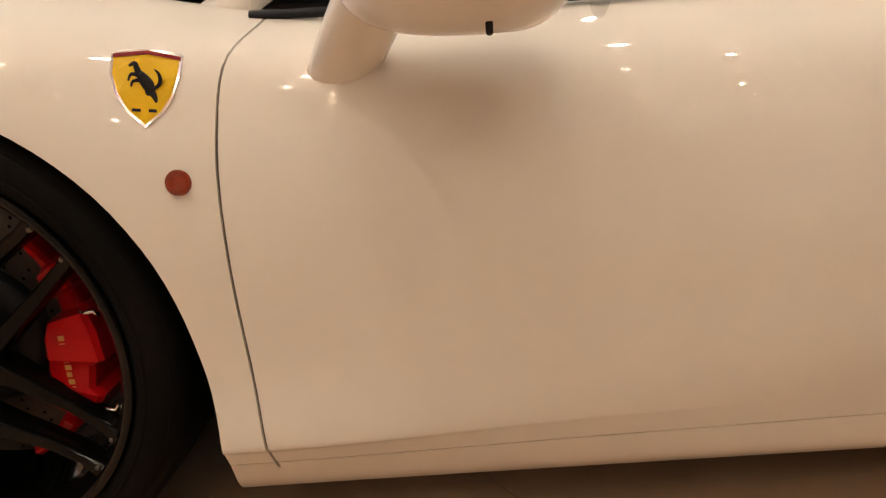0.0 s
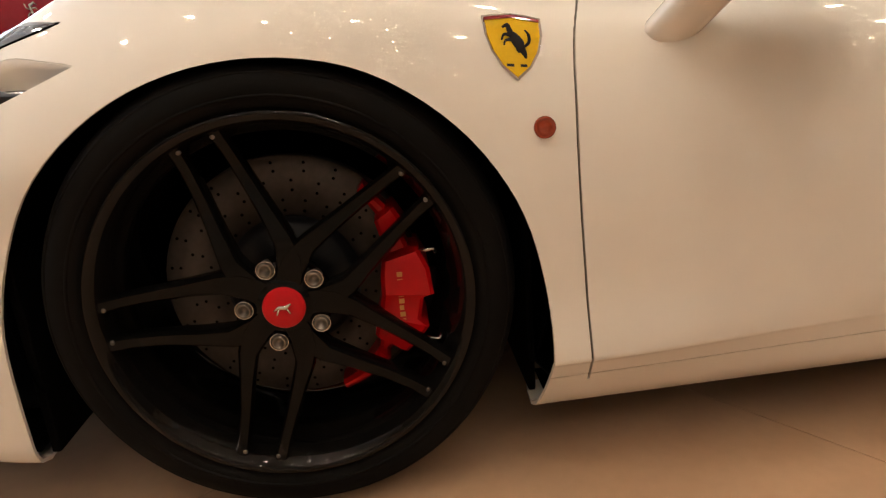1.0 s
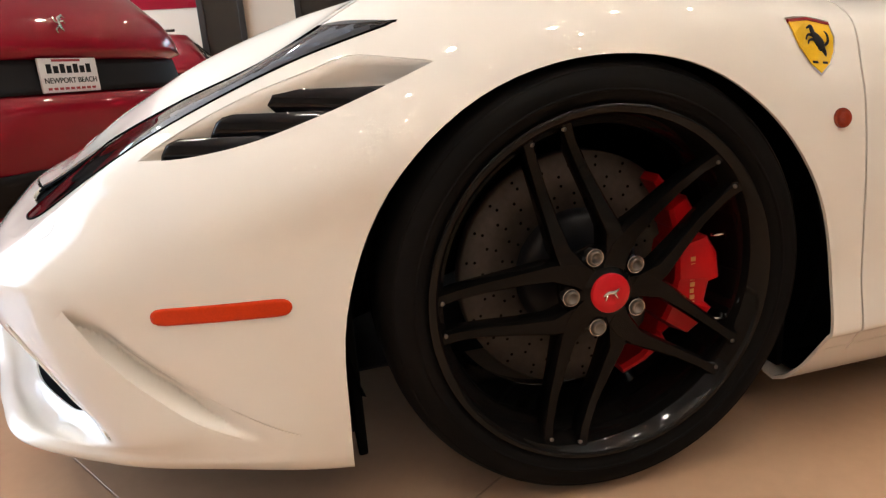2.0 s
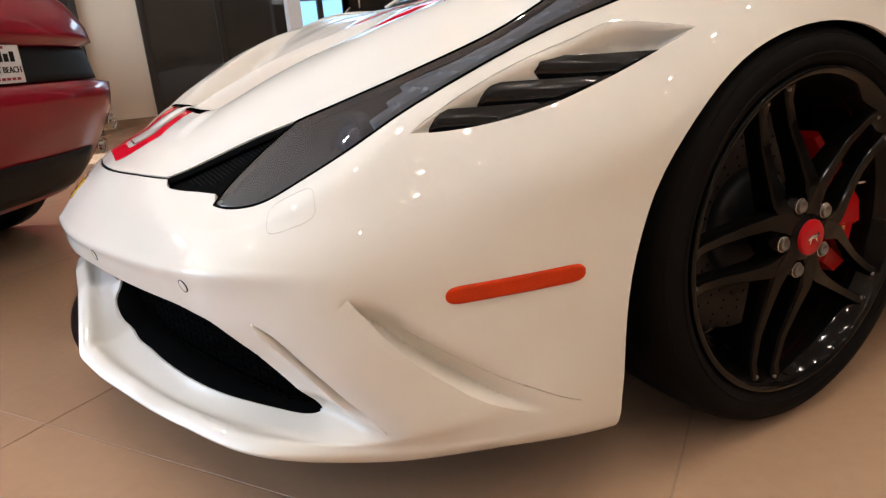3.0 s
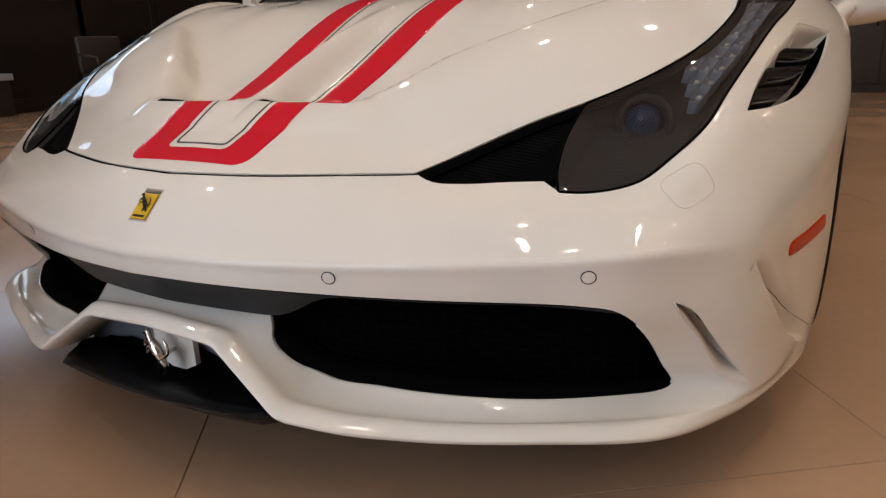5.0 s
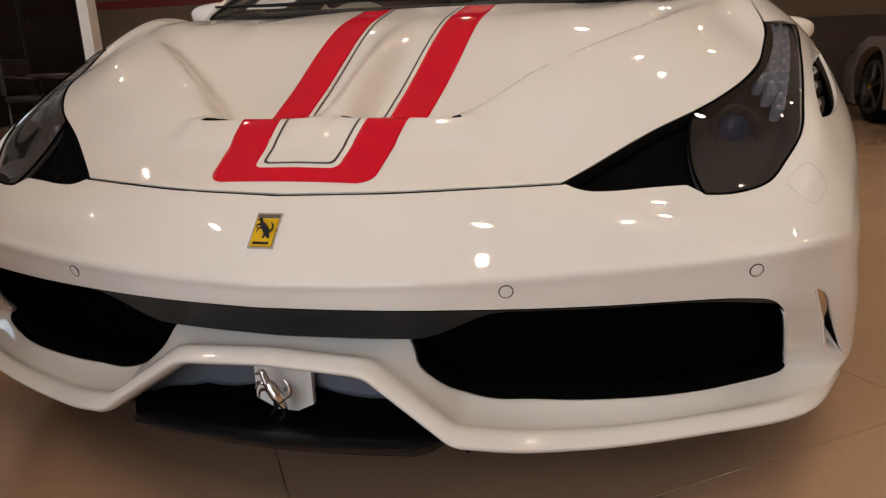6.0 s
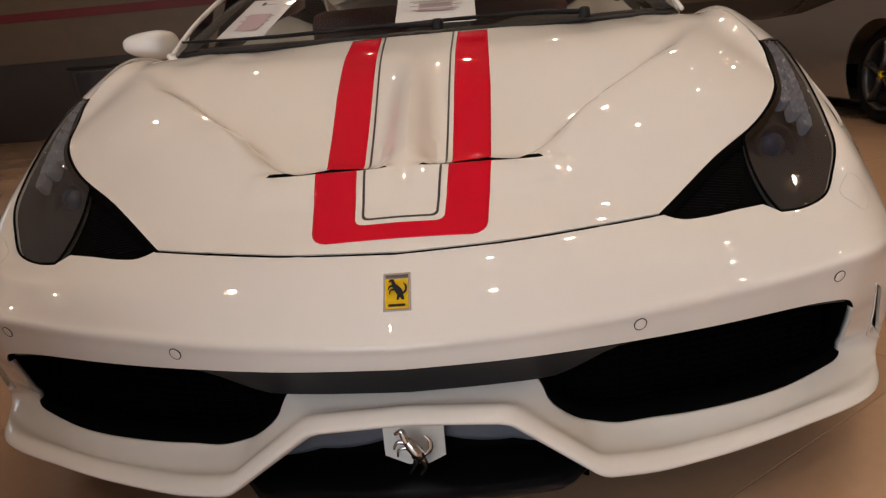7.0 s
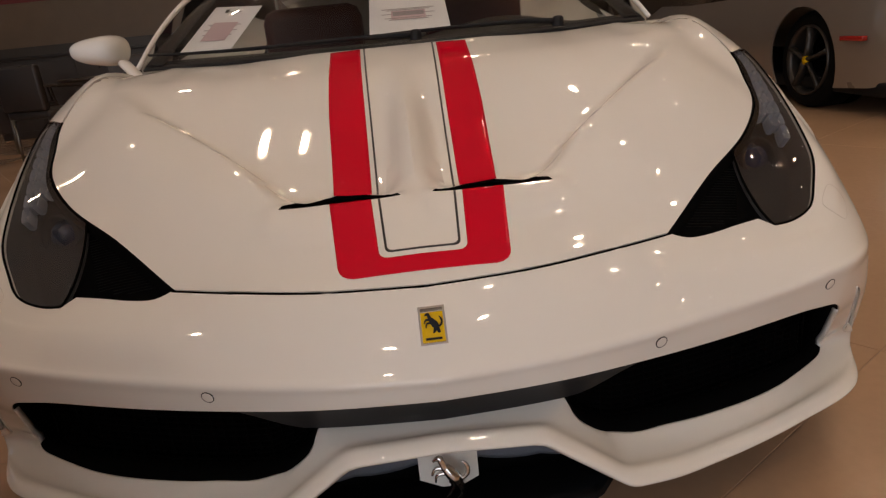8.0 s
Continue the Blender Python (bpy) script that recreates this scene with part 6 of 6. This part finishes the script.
# self-lit box added for the bright pale distance beyond the glass doors
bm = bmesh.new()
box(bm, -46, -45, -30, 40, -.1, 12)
tagged(obj("backdrop", bm, glow("backdrop_glow", (.50, .68, .80), .24), smooth=False), "glowing box for the pale blue distance beyond the doors", "backdrop", kind="structure")
# door pull and a curved grab rail
bm = bmesh.new()
tube(bm, [(-8.18, 2.93, 1.38), (-8.18, 2.93, 2.05)], .020, 10)
tube(bm, [(-8.18, 2.93, 1.44), (-8.29, 2.93, 1.44)], .010, 8)
tube(bm, [(-8.18, 2.93, 1.98), (-8.29, 2.93, 1.98)], .010, 8)
tagged(obj("door_pull", bm, CHROME), "polished steel door pull bar", "door handle")
bm = bmesh.new()
tube(bm, spl([(-8.28, 2.80, 1.40), (-8.16, 2.76, 1.38), (-8.14, 2.66, 1.28), (-8.14, 2.60, 1.12), (-8.16, 2.60, .96), (-8.28, 2.62, .88)], 24), .024, 10)
tagged(obj("grab_rail", bm, CHROME), "curved polished steel grab rail on the doors", "handrail")
e = empty("low_bench", "low pale-topped bench along the glass", "bench", (-8.05, 2.65, 0))
bm = bmesh.new()
box(bm, -.17, .17, -.62, .62, .44, .52, .008)
part("seat", bm, mat("pale_grey_top", (.42, .44, .46), .3, var=.05, bump=.01), e)
bm = bmesh.new()
box(bm, -.14, .14, -.58, .58, 0, .44, .004)
part("base", bm, mat("bench_base_brown", (.022, .015, .011), .5, var=.2, bump=.03), e)
# unseen slab added outside the doors; it bounds the sunlit strip on the floor
tagged(wall("canopy", -13.6, X0 - .2, .5, 9.5, 2.62, 2.72, WALLP), "unseen flat slab outside the doors that trims the sun", "canopy")
# striped band on the far wall
wall("trim_band", X0, X1, Y1 - .012, Y1, 1.2, 2.7, mat("brown_veneer", (.15, .095, .055), .45, var=.12, scale=5, bump=.02))
wall("trim_stripe", X0, X1, Y1 - .022, Y1 - .012, 1.80, 1.93, mat("dark_red_band", (.16, .012, .012), .5, bump=0))


def chair(loc, turn):
    e = empty("visitor_chair", "dark leather visitor chair on steel legs", "chair", group="chairs in the waiting area")
    for nm, dims, m_ in (("seat", (-.26, .26, -.26, .26, .42, .50), LEATHER), ("backrest", (-.26, .26, .22, .30, .50, .92), LEATHER)):
        bm = bmesh.new()
        box(bm, *dims, .025)
        part(nm, bm, m_, e)
    for x in (-.22, .22):
        for y in (-.22, .24):
            bm = bmesh.new()
            tube(bm, [(x, y, .43), (x * 1.05, y * 1.08, 0)], .014, 8)
            part("leg", bm, STEEL, e)
        bm = bmesh.new()
        tube(bm, [(x * 1.2, .24, .72), (x * 1.2, .0, .70), (x * 1.2, -.22, .68), (x * 1.18, -.24, .45)], .015, 8)
        part("armrest", bm, DARKWOOD, e)
    e.matrix_basis = pose(*loc, 0, 0, turn)
    return e


c0 = chair((-3.5, 5.0, 0), 160)
for loc, turn in (((-2.6, 5.2, 0), 190), ((-4.3, 6.2, 0), 120), ((-3.0, 6.8, 0), 20), ((-6.2, 5.0, 0), 100), ((-6.4, 3.6, 0), 80), ((-1.9, 6.6, 0), -20)):
    copy_thing(c0, pose(*loc, 0, 0, turn))


def table(loc):
    e = empty("low_table", "dark wooden round table", "table", loc)
    bm = bmesh.new()
    lathe(bm, [(.70, 0), (.70, .44), (.715, .45), (.735, .45), (.74, .44), (.74, 0)], 40, Matrix.Rotation(radians(-90), 4, "Y"))
    part("tabletop", bm, DARKWOOD, e)
    bm = bmesh.new()
    lathe(bm, [(0, 0), (0, .26), (.02, .25), (.05, .05), (.70, .045), (.70, 0)], 28, Matrix.Rotation(radians(-90), 4, "Y"))
    part("pedestal", bm, FRAME, e)
    return e


table((-3.3, 5.9, 0))
table((-5.6, 4.9, 0))


def counter(loc, w, d, h_):
    e = empty("sales_desk", "dark brown panelled sales desk", "desk", loc)
    bm = bmesh.new()
    box(bm, -w / 2, w / 2, -d / 2, d / 2, 0.0, h_ - .04, .006)
    part("body", bm, DARKWOOD, e, smooth=False)
    for k in range(4):
        bm = bmesh.new()
        x = -w / 2 + (k + .5) * w / 4
        box(bm, x - w / 8 + .012, x + w / 8 - .012, -d / 2 - .012, -d / 2, .10, h_ - .08, .004)
        part("panel", bm, DARKWOOD, e, smooth=False)
    bm = bmesh.new()
    box(bm, -w / 2 - .03, w / 2 + .03, -d / 2 - .03, d / 2 + .03, h_ - .04, h_, .008)
    part("worktop", bm, LEATHER, e)
    return e


counter((-4.2, 7.7, 0), 2.4, .7, 1.05)
counter((1.0, 7.7, 0), 2.6, .7, 1.05)
# unseen slabs added to shade the shop window from outside
tagged(wall("canopy", -4.5, 5.0, Y0 - 9.2, Y0 - .2, 4.15, 4.4, WALLP), "unseen deep slab that shades the shop window", "canopy")
tagged(wall("canopy", -9.9, -5.6, Y0 - 9.2, Y0 - .2, 4.15, 4.4, WALLP), "unseen deep slab that shades the shop window", "canopy")
bm = bmesh.new()
box(bm, -90, 90, -90, 90, -.22, -.12)
tagged(obj("ground", bm, mat("outdoor_paving", (.32, .30, .28), .8, bump=.1), smooth=False), kind="structure")
# shop window frames
for i, x in enumerate((-4.2, -1.95, .3, 2.55, 4.8)):
    wall("window_%d" % (i + 1), x - .03, x + .03, Y0 - .14, Y0 - .06, .25, 4.1, FRAME)
